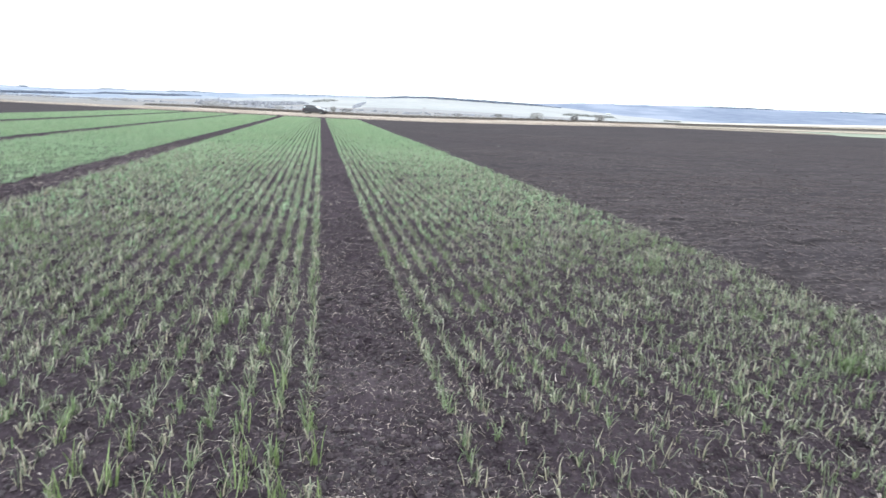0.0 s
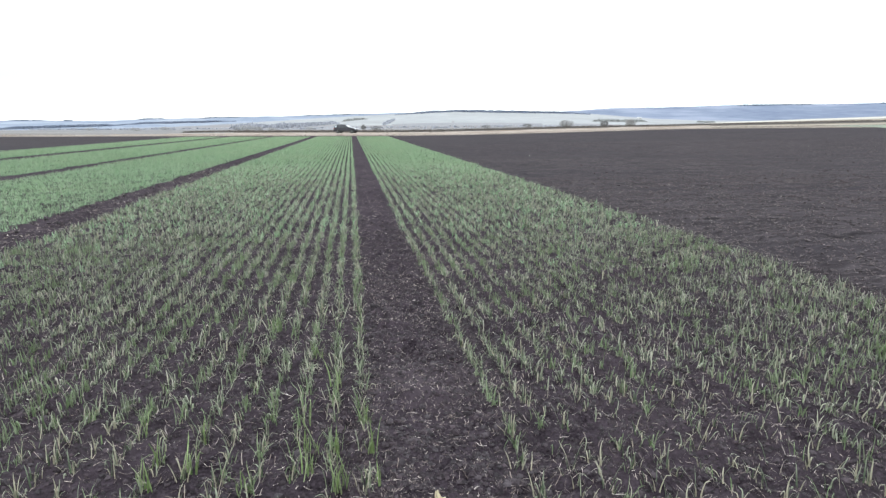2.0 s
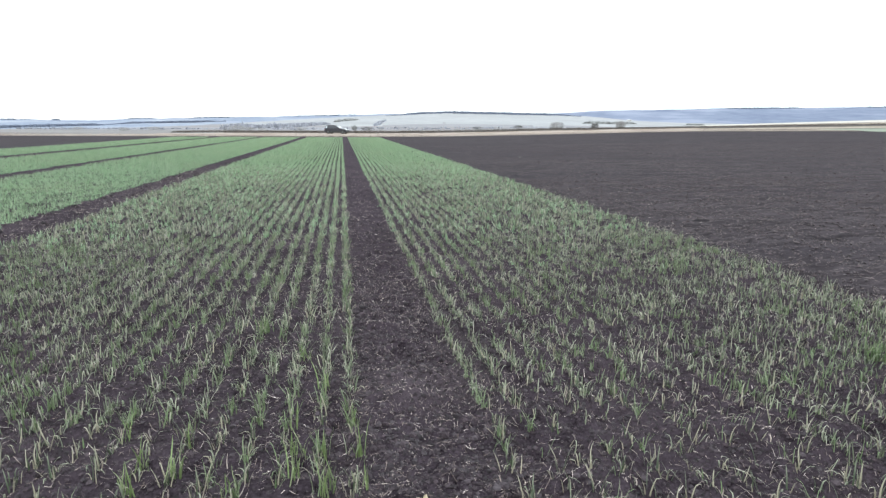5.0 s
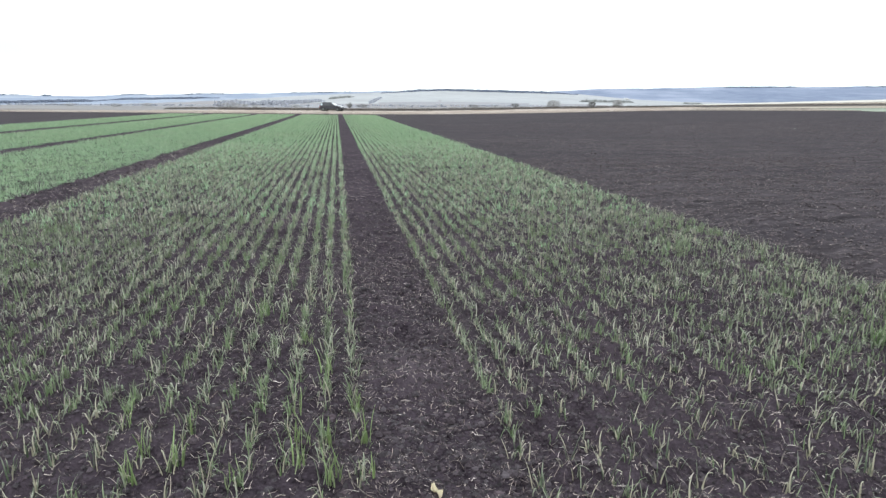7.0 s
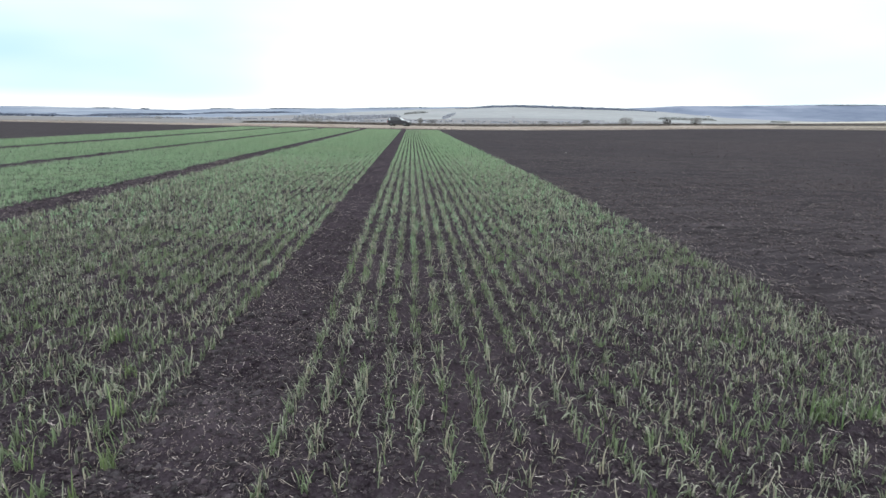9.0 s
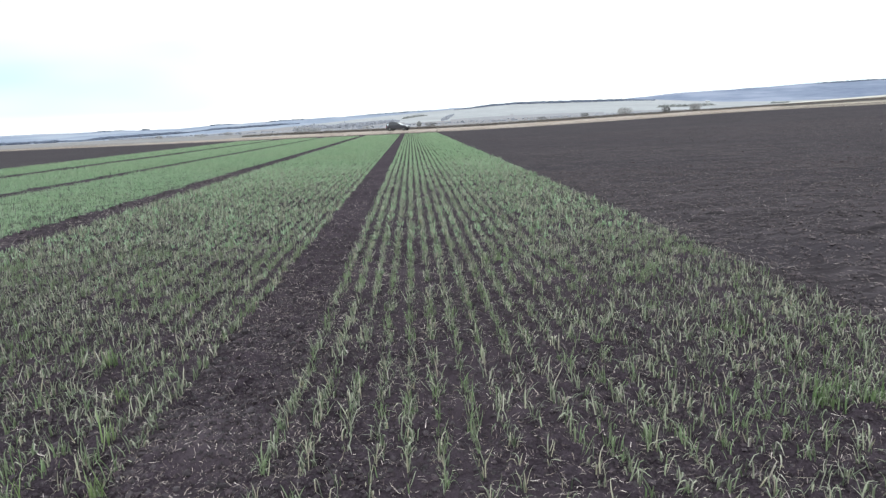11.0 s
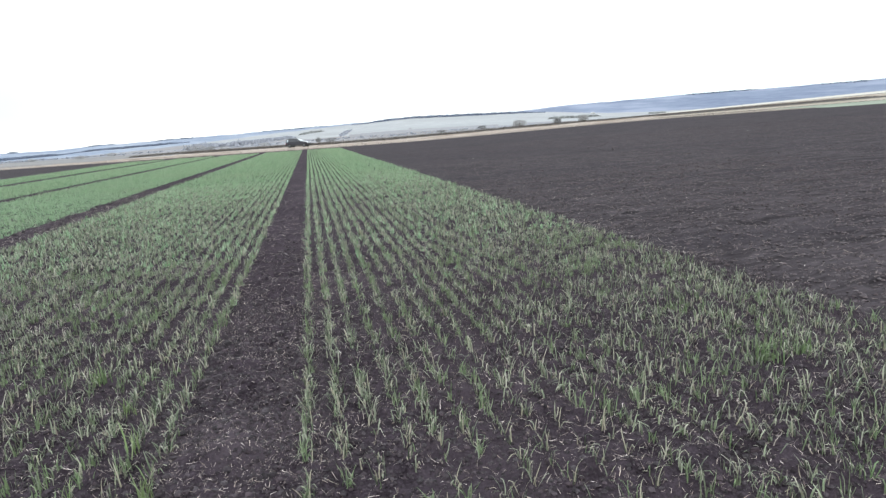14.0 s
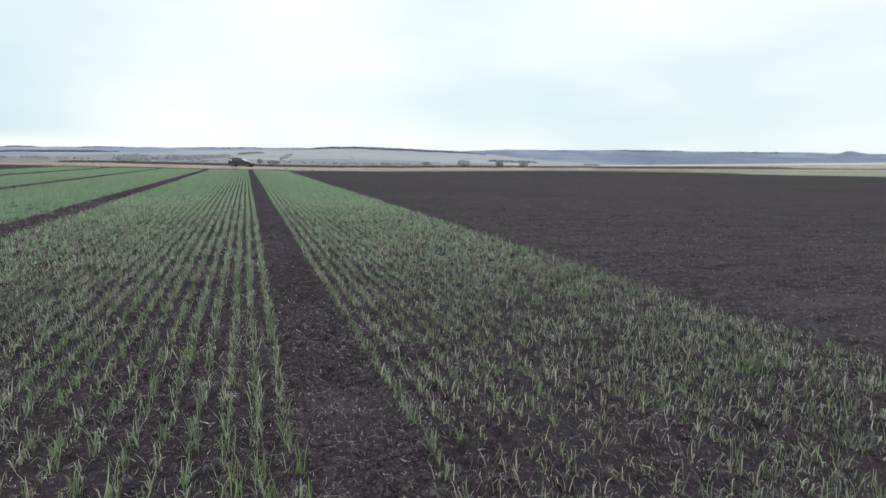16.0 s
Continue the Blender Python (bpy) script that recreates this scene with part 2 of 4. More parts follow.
WITHERED = material("withered_leaf", (0.125, 0.104, 0.088), (0.30, 0.262, 0.225), 12.0, 90.0, 0.8, 0.0, 40.0, None, 1, 0.2, "island", 0.45, 0.2)
FRESH = material("fresh_wheat_leaf", (0.078, 0.117, 0.054), (0.146, 0.188, 0.098), 12.0, 80.0, 0.45, 0.0, 40.0, None, 1, 0.45, "island", 0.3, 0.3)
BRIGHT = material("bright_wheat_leaf", (0.100, 0.148, 0.054), (0.180, 0.228, 0.102), 12.0, 80.0, 0.45, 0.0, 40.0, None, 1, 0.45, "island", 0.25, 0.3)
LUSH = material("lush_weed_leaf", (0.0784, 0.1232, 0.0504), (0.1344, 0.1848, 0.084), 12.0, 80.0, 0.5, 0.0, 40.0, None, 1, 0.4, "island", 0.3, 0.3)
STRAWS = [(0, (0.070, 0.048, 0.044)), (0.4, (0.130, 0.098, 0.092)), (0.75, (0.215, 0.178, 0.168)), (1, (0.38, 0.335, 0.318))]
DULL_STRAW = material("weathered_straw", (0.070, 0.055, 0.054), (0.160, 0.130, 0.124), 20.0, 150.0, 0.9, 0.0, 40.0, None, 1, 0.1, "island", 0.35)
STRAW = material("straw", (0.143, 0.11, 0.0935), (0.264, 0.22, 0.1925), 20.0, 150.0, 0.7, 0.0, 40.0, None, 1, 0.3, "island", 0.3, ramp=STRAWS)
# bare twigs, paled in colour to stand for haze
TWIG_HAZE = material("hazed_twigs", (0.255, 0.25, 0.252), (0.345, 0.335, 0.335), 1.0, 8.0, 0.9, 0.0, 4.0, None, 1, 0.1, "island", 0.15, 0.42)
DARK_TWIG = material("dark_twigs", (0.120, 0.116, 0.118), (0.170, 0.164, 0.164), 1.0, 8.0, 0.9, 0.0, 4.0, None, 1, 0.1, "island", 0.15, 0.42)
BARK = material("bark", (0.06, 0.051, 0.045), (0.114, 0.099, 0.09), 4.0, 30.0, 0.9)
# far trees, lightened and blued in colour to stand for haze
WOOD_HAZE = material("hazed_wood", (0.136, 0.160, 0.222), (0.184, 0.208, 0.270), 0.02, 0.2, 1.0, 0.0, 1.0, None, 1, 0.0, "island", 0.08, 0.5)
GROVE_HAZE = material("hazed_grove", (0.255, 0.265, 0.310), (0.325, 0.332, 0.372), 0.02, 0.2, 1.0, 0.0, 1.0, None, 1, 0.0, "island", 0.1, 0.5)
BELT_HAZE = material("hazed_shelter_belt", (0.225, 0.232, 0.236), (0.290, 0.296, 0.292), 0.02, 0.2, 1.0, 0.0, 1.0, None, 1, 0.0, "island", 0.12, 0.5)
DRYGRASS = material("dry_grass", (0.215, 0.18, 0.155), (0.33, 0.285, 0.255), 2.0, 20.0, 0.9, 0.0, 4.0, None, 1, 0.1, "island", 0.15, 0.3)
STONE = material("pale_stone", (0.2475, 0.242, 0.231), (0.385, 0.3795, 0.363), 20.0, 90.0, 0.8)
DRY_LEAF = material("dry_leaf", (0.43, 0.365, 0.245), (0.60, 0.545, 0.42), 30.0, 120.0, 0.7)


# ---------------------------------------------------------------- helpers
rng = np.random.default_rng(7)


def lattice(ix, iy, seed):
    h = (ix.astype(np.int64) * 374761393 + iy.astype(np.int64) * 668265263 + seed * 974634777) & 0xFFFFFFFF
    h = ((h ^ (h >> 13)) * 1274126177) & 0xFFFFFFFF
    return ((h ^ (h >> 16)) & 0xFFFF) / 65535.0


def value_noise(x, y, size, seed=0):
    """Smooth noise from 0 to 1 with lumps of that size in metres."""
    x, y = np.asarray(x, float) / size, np.asarray(y, float) / size
    ix, iy = np.floor(x), np.floor(y)
    fx, fy = x - ix, y - iy
    fx, fy = fx * fx * (3 - 2 * fx), fy * fy * (3 - 2 * fy)
    a, b = lattice(ix, iy, seed), lattice(ix + 1, iy, seed)
    c, d = lattice(ix, iy + 1, seed), lattice(ix + 1, iy + 1, seed)
    return (a * (1 - fx) + b * fx) * (1 - fy) + (c * (1 - fx) + d * fx) * fy


def step(v, a, b):
    u = np.clip((np.asarray(v, float) - a) / (b - a), 0, 1)
    return u * u * (3 - 2 * u)


def rise(x, y):
    """The lie of the land: flat, with a low swell on the side of the bare field."""
    q = np.asarray(x, float) / np.maximum(y, 1)
    swell = (0.85 * step(x, 5, 55) + 0.0045 * np.clip(np.asarray(x, float) - 55, 0, 150)) * step(y, 10, 77)
    beyond = np.clip(np.asarray(y, float) - 77, 0, 91) / 91 * 4.6 * np.clip(q - 0.42, 0, 2.0)
    # low bank, raised so the dark strip looks thick enough from the camera
    bank = 0.22 * step(y, 106.5, 111) * (1 - step(y, 114, 120)) * step(x, -32, -20) * (1 - step(q, 0.9, 1.3))
    # past the tracks the land falls into a wide valley, fitted to the camera's view
    fall = 0.0088 * np.clip(np.hypot(x, y) - 172, 0, 2600) * (np.asarray(y) > 0) * (1 - step(q, 0.45, 0.7))
    return swell + beyond + bank - fall


def relief(x, y):
    """Crumbs, clods and drill marks of the tilled soil."""
    near = 1 - step(y, 14, 40)
    z = 0.030 * (value_noise(x, y, 0.42, 1) - 0.5) + 0.044 * (value_noise(x, y, 0.16, 2) - 0.5)
    z = z + 0.046 * (value_noise(x, y, 0.075, 3) - 0.5) + 0.020 * (value_noise(x, y, 0.045, 4) - 0.5)
    # a shallow hollow and a trodden hump on the bare path
    z = z - 0.05 * np.exp(-((x - 0.3) / 0.25) ** 2 - ((y - 3.75) / 0.16) ** 2)
    z = z + 0.035 * np.exp(-((x - 0.35) / 0.30) ** 2 - ((y - 3.30) / 0.22) ** 2)
    z = z - 0.030 * np.exp(-((x - 0.32) / 0.25) ** 2 - ((y - 2.85) / 0.15) ** 2)
    return z * near


def land(x, y):
    return rise(x, y) + relief(x, y)


def tri_mesh(name, verts, tris, mat, smooth=True, along=None):
    """A mesh from arrays of corners and triangles."""
    me = bpy.data.meshes.new(name)
    nv, nt = len(verts), len(tris)
    me.vertices.add(nv)
    me.vertices.foreach_set("co", np.ascontiguousarray(verts, np.float32).ravel())
    me.loops.add(nt * 3)
    me.loops.foreach_set("vertex_index", np.ascontiguousarray(tris, np.int32).ravel())
    me.polygons.add(nt)
    me.polygons.foreach_set("loop_start", np.arange(0, nt * 3, 3, dtype=np.int32))
    me.polygons.foreach_set("use_smooth", np.full(nt, smooth, bool))
    me.update(calc_edges=True)
    me.materials.append(mat)
    if along is not None:
        me.attributes.new("along", "FLOAT", "POINT").data.foreach_set("value", np.ascontiguousarray(along, np.float32))
    return me


def part(name, bm, mat, parent=None, label=""):
    """Links a bmesh as one mesh object under a thing or a part."""
    me = bpy.data.meshes.new(name)
    bm.to_mesh(me)
    bm.free()
    me.materials.append(mat)
    ob = new(name, me)
    if parent:
        ob.parent = parent
    return tagged(ob, label)


# ---------------------------------------------------------------- ground
def graded(start, first, factor, end):
    out, s = [start], first
    while out[-1] < end:
        out.append(out[-1] + s)
        s *= factor
    return out


def build_ground():
    ys = [-4700, -1500, -500, -150, -50, -15, -5, -1.5, 0, 0.7] + list(np.arange(1.0, 6.6, 0.024))
    ys = [v for v in ys + graded(6.6, 0.029, 1.028, 76.5) if v < 76.6] + [77.0, 80, 83, 88, 90, 92, 97, 104, 106.5, 108, 110, 111, 114, 116, 118]
    ys = np.array(ys + [122, 126, 131, 136, 140, 147, 154, 161] + graded(168, 6, 1.12, 4700))
    xs = np.arange(-2.9, 4.7, 0.026)
    xs = np.concatenate([-np.array(graded(2.93, 0.031, 1.07, 4700))[::-1], xs, np.array(graded(4.73, 0.031, 1.07, 4700))])
    X, Y = np.meshgrid(xs, ys)
    V = np.stack([X, Y, land(X, Y)], -1).reshape(-1, 3)
    w, h = len(xs), len(ys)
    a = (np.arange(h - 1)[:, None] * w + np.arange(w - 1)).ravel()
    tris = np.concatenate([np.stack([a, a + 1, a + w + 1], 1), np.stack([a, a + w + 1, a + w], 1)])
    me = tri_mesh("ground", V, tris, SOIL)
    for m in (VERGE, TRACK, STEPPE, FAR_CROP, HARROWED, PALE, STUBBLE):
        me.materials.append(m)
    cx = ((xs[:-1] + xs[1:]) / 2)[None, :] + 0 * ys[:-1, None]
    cy = ((ys[:-1] + ys[1:]) / 2)[:, None] + 0 * cx
    idx = np.zeros_like(cx, int)
    idx[((cx > 4.3) | (cx < -18.2)) & (cy < 78.6)] = 5
    idx[(cy > 80) & (cy < 108)] = 1
    idx[(cy > 108) & (cy < 118)] = 2
    idx[cy > 118] = 3
    idx[(cy > 90 + 0.9 * np.clip(cx + 40, 0, 20)) & (cx < -20)] = 3
    idx[(cy > 106) & (cx < -25)] = 3
    right = cx > 0.62 * cy
    idx[right & (cy > 80) & (cy < 88)] = 7
    idx[right & (cy > 88) & (cy < 92)] = 2
    idx[right & (cy > 92) & (cy < 104)] = 7
    idx[right & (cy > 104) & (cy < 111)] = 2
    idx[right & (cy > 111) & (cy < 134)] = 7
    idx[right & (cy > 134) & (cy < 140)] = 2
    idx[right & (cy > 140) & (cy < 168)] = 6
    idx[(cy > 77.0) & (cy < 90) & (cx > 76)] = 4
    idx = idx.ravel()
    me.polygons.foreach_set("material_index", np.concatenate([idx, idx]).astype(np.int32))
    return tagged(new("ground", me), "dark tilled field soil running to dry steppe", "ground", kind="structure")


build_ground()

# distant slopes, crest angles by bearing, fitted to the camera's view
BEARING_1 = [-180, -60, -27, -21, -17, -10.7, -6, -2.5, 1.6, 4.2, 7.3, 10, 15, 20, 22, 24, 27, 30, 36, 45, 60, 180]
CREST_1 = [-0.45, -0.45, -0.45, -0.40, -0.28, 0.02, 0.34, 0.58, 0.80, 0.93, 1.12, 1.22, 1.13, 1.03, 0.93, 0.74, 0.5, 0.36, 0.24, 0.24, 0.22, -0.2]
BEARING_2 = [-180, -40, -26, -22.6, -19.7, -17, -12.5, -7.8, -2.5, 3.6, 10, 18, 22.5, 25, 30, 34, 38, 44, 49, 50.4, 51.1, 52.4, 55, 59, 62, 70, 85, 180]
CREST_2 = [0.25, 0.25, 0.31, 0.30, 0.30, 0.45, 0.56, 0.68, 0.83, 1.02, 1.1, 1.05, 1.36, 1.44, 1.48, 1.57, 1.58, 1.57, 1.60, 1.55, 1.80, 1.58, 1.5, 1.66, 1.78, 1.6, 0.6, 0.25]
EYE = 1.415


def slope_height(bearing, distance):
    """The height of the nearer slope at a bearing in degrees and a distance in metres."""
    crest = np.interp(bearing, BEARING_1, CREST_1)
    u = np.clip((distance - 350) / 2250, 0, 1) ** 0.8
    return EYE + distance * np.tan(np.radians(-0.42 + (crest + 0.42) * u))


def hills_height(bearing, distance):
    """The height of the blue hills behind."""
    crest = np.interp(bearing, BEARING_2, CREST_2)
    u = np.clip((distance - 2800) / 1700, 0, 1) ** 0.8
    return EYE + distance * np.tan(np.radians(-0.5 + (crest + 0.5) * u))


def build_hills(name, bearings, crests, near, far, low, mat, label, wobble, scrub=None, hazy=None):
    az = np.arange(-180, 180.01, 0.25)
    rs = np.linspace(near, far, 12)
    crest = np.interp(az, bearings, crests) + wobble * (value_noise(az + 400, 0 * az, 1.3, 5) - 0.5)
    A, R = np.meshgrid(az, rs)
    U = ((R - near) / (far - near)) ** 0.8
    Z = EYE + R * np.tan(np.radians(low + (crest[None, :] - low) * U))
    Z[0] -= 12
    top = np.stack([A[0], R[-1] + 60, Z[-1] - 30], 0)
    A, R, Z = np.vstack([A, top[:1]]), np.vstack([R, top[1:2]]), np.vstack([Z, top[2:]])
    V = np.stack([R * np.sin(np.radians(A)), R * np.cos(np.radians(A)), Z], -1).reshape(-1, 3)
    w, h = len(az), len(rs) + 1
    a = (np.arange(h - 1)[:, None] * w + np.arange(w - 1)).ravel()
    tris = np.concatenate([np.stack([a, a + 1, a + w + 1], 1), np.stack([a, a + w + 1, a + w], 1)])
    me = tri_mesh(name, V, tris, mat)
    if scrub:
        # scrub at the slope's foot, lavender haze colour over its left side, uneven upper edge
        me.materials.append(scrub)
        ring, turn = np.divmod(np.arange(len(a)), w - 1)
        low_part = (ring + 2.2 * value_noise(az[turn] + 400, ring * 0.0, 2.2, 8) < 3.6 + 8 * step(-az[turn], 5, 12)).astype(np.int32)
        me.polygons.foreach_set("material_index", np.concatenate([low_part, low_part]))
    if hazy:
        # a paler haze colour on the hills on the valley's other side
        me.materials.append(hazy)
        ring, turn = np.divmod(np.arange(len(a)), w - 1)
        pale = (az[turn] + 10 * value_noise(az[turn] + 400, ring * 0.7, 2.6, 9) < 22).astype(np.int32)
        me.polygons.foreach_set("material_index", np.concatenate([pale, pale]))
    return tagged(new(name, me), label, "hills", kind="structure")


build_hills("backdrop_slope", BEARING_1, CREST_1, 350, 2600, -0.42, SLOPE_HAZE, "dry hillside far beyond the fields, haze put into its pale colour", 0.03, SCRUB_HAZE)
build_hills("backdrop_hills", BEARING_2, CREST_2, 2800, 4500, -0.5, HAZE_BLUE, "hills along the horizon, haze put into their blue colour", 0.06, hazy=HAZE_PALE)

# ---------------------------------------------------------------- crop, straw and clods
def blades(base, turn, length, lean, curl, width, segs, kink=None, wander=None):
    """Grass blades as tapered strips, bent along their length or folded over at a kink: corners, triangles and the way along."""
    n = len(base)
    s = np.arange(segs + 1) / segs
    if kink is None:
        angle = lean[:, None] + curl[:, None] * s[None, :]
    else:
        angle = lean[:, None] + 0.25 * s[None, :] + curl[:, None] * step(s[None, :] - kink[:, None], -0.22, 0.18)
    az = turn[:, None] + (0 if wander is None else wander[:, None] * s[None, :])
    c, d = np.cos(az) + 0 * angle, np.sin(az) + 0 * angle
    stepl = (length / segs)[:, None]

    def run(v):
        return np.concatenate([np.zeros((n, 1)), np.cumsum(v[:, :-1] * stepl, 1)], 1)
    mid = np.stack([base[:, :1] + run(np.sin(angle) * c), base[:, 1:2] + run(np.sin(angle) * d), base[:, 2:] + run(np.cos(angle))], -1)
    half = 0.5 * width[:, None] * (1 - 0.8 * s[None, :] ** 2.4)
    side = np.stack([-d * half, c * half, 0 * half], -1)
    k = 2 * segs + 1
    V = np.empty((n, k, 3))
    V[:, 0:2 * segs:2] = (mid - side)[:, :segs]
    V[:, 1:2 * segs:2] = (mid + side)[:, :segs]
    V[:, -1] = mid[:, segs]
    one = []
    for i in range(segs - 1):
        one += [(2 * i, 2 * i + 1, 2 * i + 3), (2 * i, 2 * i + 3, 2 * i + 2)]
    one.append((2 * segs - 2, 2 * segs - 1, 2 * segs))
    T = (np.arange(n)[:, None, None] * k + np.array(one)[None]).reshape(-1, 3)
    along = np.empty(k)
    along[0:2 * segs:2] = along[1:2 * segs:2] = s[:segs]
    along[-1] = 1
    return V.reshape(-1, 3), T, np.tile(along, n)


def tufts(places, count, size, width, segs, spread=0.012, lean=(0.0, 0.4), bent=0.45, fold=(1.1, 2.6), reach=(0.06, 0.15)):
    """Several blades from each place, a share of them folded over. size: a factor for each place."""
    n = len(places)
    count = np.maximum(1, np.round(count * rng.uniform(0.45, 1.55, n))).astype(int)
    base = np.repeat(places, count, 0)
    m = len(base)
    base[:, :2] += rng.normal(0, spread, (m, 2))
    base[:, 2] -= 0.006
    length = np.repeat(size, count) * rng.uniform(*reach, m)
    curl = np.where(rng.uniform(0, 1, m) < bent, rng.uniform(*fold, m), rng.uniform(-0.1, 0.5, m))
    return blades(base, rng.uniform(0, 2 * math.pi, m), length, rng.uniform(*lean, m), curl,
                  width * rng.uniform(0.6, 1.4, m), segs, rng.uniform(0.3, 0.85, m), rng.normal(0, 0.9, m))


ROW = 0.147
PLOTS = [(0.65, 4.26, "right"), (-3.86, -0.02, "left"), (-8.62, -4.75, "second"), (-13.40, -9.50, "third"), (-18.15, -14.70, "fourth")]


def row_places(x0, x1, y0, y1, gap):
    """Seedlings along the drill rows between x0 and x1, thinned in patches."""
    rows = np.arange(x0, x1 + 0.01, ROW) if x0 > 0 else np.arange(x1, x0 - 0.01, -ROW)
    per = max(1, int((y1 - y0) / gap))
    X = np.repeat(rows, per)
    Y = np.tile(y0 + (np.arange(per) + 0.5) * (y1 - y0) / per, len(rows)) + rng.uniform(-0.5, 0.5, len(X)) * gap
    thin = value_noise(X, Y, 0.5, 11) * 0.2 + value_noise(X * 3, Y, 0.16, 12) * 0.22 + rng.uniform(0, 0.58, len(X))
    # closer stands further on and along the plot's outer edge
    bare = 0.43 - 0.14 * step(Y, 3.4, 9.0) - 0.11 * step(Y, 9.0, 18.0) - 0.12 * step(X, 2.6, 3.8) - 0.09 * step(-X, 0.8, 1.8)
    keep = thin > bare
    X, Y, thin = X[keep], Y[keep], thin[keep]
    X = X + 0.018 * (value_noise(X * 9, Y, 1.5, 13) - 0.5) + rng.normal(0, 1, len(X)) * (0.010 + 0.028 * step(X, 1.9, 3.3) + 0.012 * step(-X, 1.0, 3.0) * (Y < 22))
    size = 0.70 + 0.45 * thin
    return np.stack([X, Y, land(X, Y)], 1), size


def stuff(name, meshes, mat, label, category, smooth=True):
    """Joins arrays of corners and triangles into one object that nobody could count."""
    V, T, A, n = [], [], [], 0
    for v, t, *along in meshes:
        V.append(v)
        T.append(t + n)
        A += along
        n += len(v)
    ob = new(name, tri_mesh(name, np.concatenate(V), np.concatenate(T), mat, smooth, np.concatenate(A) if A else None))
    return tagged(ob, label, category, kind="stuff")


NEAR_END, MID_END, FIELD_END = 8.0, 22.0, 72.6
SINGLE = (-1.55, 2.0, 1.9, 3.0)     # the stretch where the seedlings stand as things of their own
withered = []
for x0, x1, which in PLOTS:
    beside, further, green = [], [], []
    close = which in ("left", "right")
    if close:
        p, s = row_places(x0, x1, 1.2, NEAR_END, 0.027)
        own = (p[:, 0] > SINGLE[0]) & (p[:, 0] < SINGLE[1]) & (p[:, 1] > SINGLE[2]) & (p[:, 1] < SINGLE[3])
        withered.append(tufts(p[::2], 1.9, np.ones(len(p[::2])), 0.0036, 4, 0.022, (0.5, 1.45), 0.5, (0.4, 1.2), (0.03, 0.09)))
        p, s = p[~own], 0.92 * s[~own]
        pick = rng.uniform(0, 1, len(p))
        # share of plants in the brightened leaf colour, growing with distance
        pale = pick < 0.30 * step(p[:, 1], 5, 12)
        fresh = ~pale & (value_noise(p[:, 0], p[:, 1], 0.3, 17) + rng.uniform(-0.35, 0.35, len(p)) > (0.66 if which == "left" else 0.74))
        dull = ~pale & ~fresh
        thin = 0.94 + 0.06 * (which == "left")
        green.append(tufts(p[fresh], 4.6, thin * s[fresh], 0.0050, 5, 0.013, bent=0.35))
        beside.append(tufts(p[dull], 4.2, thin * s[dull], 0.0056, 5, 0.015, (0.0, 0.6), 0.65))
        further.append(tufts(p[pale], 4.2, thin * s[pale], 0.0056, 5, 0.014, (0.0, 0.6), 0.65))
        p, s = row_places(x0, x1, -3.0, 1.2, 0.05)
        beside.append(tufts(p, 5, s, 0.006, 2))
    else:
        p, s = row_places(x0, x1, -3.0, NEAR_END, 0.08)
        further.append(tufts(p, 6, 0.85 * s, 0.0085, 1, 0.025))
    p, s = row_places(x0, x1, NEAR_END, MID_END, 0.045)
    # the brightened leaf colour takes over further away
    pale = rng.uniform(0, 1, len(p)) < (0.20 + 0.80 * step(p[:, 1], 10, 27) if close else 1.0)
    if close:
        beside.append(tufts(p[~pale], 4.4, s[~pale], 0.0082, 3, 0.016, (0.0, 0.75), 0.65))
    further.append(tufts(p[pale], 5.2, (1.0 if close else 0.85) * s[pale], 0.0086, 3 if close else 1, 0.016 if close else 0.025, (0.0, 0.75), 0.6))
    if beside:
        stuff("fresh_wheat_crop", green, FRESH, "fresher green wheat plants among the drilled rows", "wheat")
        stuff("wheat_crop", beside, LEAF, "drilled rows of young wheat in dark soil", "wheat")
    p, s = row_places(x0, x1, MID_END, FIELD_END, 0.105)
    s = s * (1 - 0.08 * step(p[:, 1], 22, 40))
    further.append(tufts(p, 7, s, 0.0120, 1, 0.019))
    stuff("paler_wheat_crop", further, LEAF_FAR, "far part of a drilled wheat plot, in the brightened leaf colour", "wheat")
stuff("withered_leaves", withered, WITHERED, "withered buff leaves drooping low among the wheat rows", "dead leaves")

# seedlings next to the walker, each a thing of its own
variants = []
for i in range(14):
    n = int(rng.integers(3, 7))
    v, t, along = tufts(np.zeros((1, 3)), n, np.array([rng.uniform(0.8, 1.1)]), 0.0052, 6, 0.010, (0.0, 0.5))
    variants.append(tri_mesh("wheat_plant", v, t, FRESH if i % 5 == 0 else LEAF, along=along))
for x0, x1, which in PLOTS[:2]:
    p, s = row_places(x0, x1, SINGLE[2], SINGLE[3], 0.042)
    for q, size in zip(p, s):
        if SINGLE[0] < q[0] < SINGLE[1]:
            ob = new("wheat_plant", variants[int(rng.integers(len(variants)))])
            ob.matrix_world = pose(*q, 0, 0, rng.uniform(0, 360)) @ Matrix.Scale(float(size), 4)
            tagged(ob, "young wheat seedling with narrow green blades in bare soil", "wheat plant", "wheat seedlings in the drill rows")


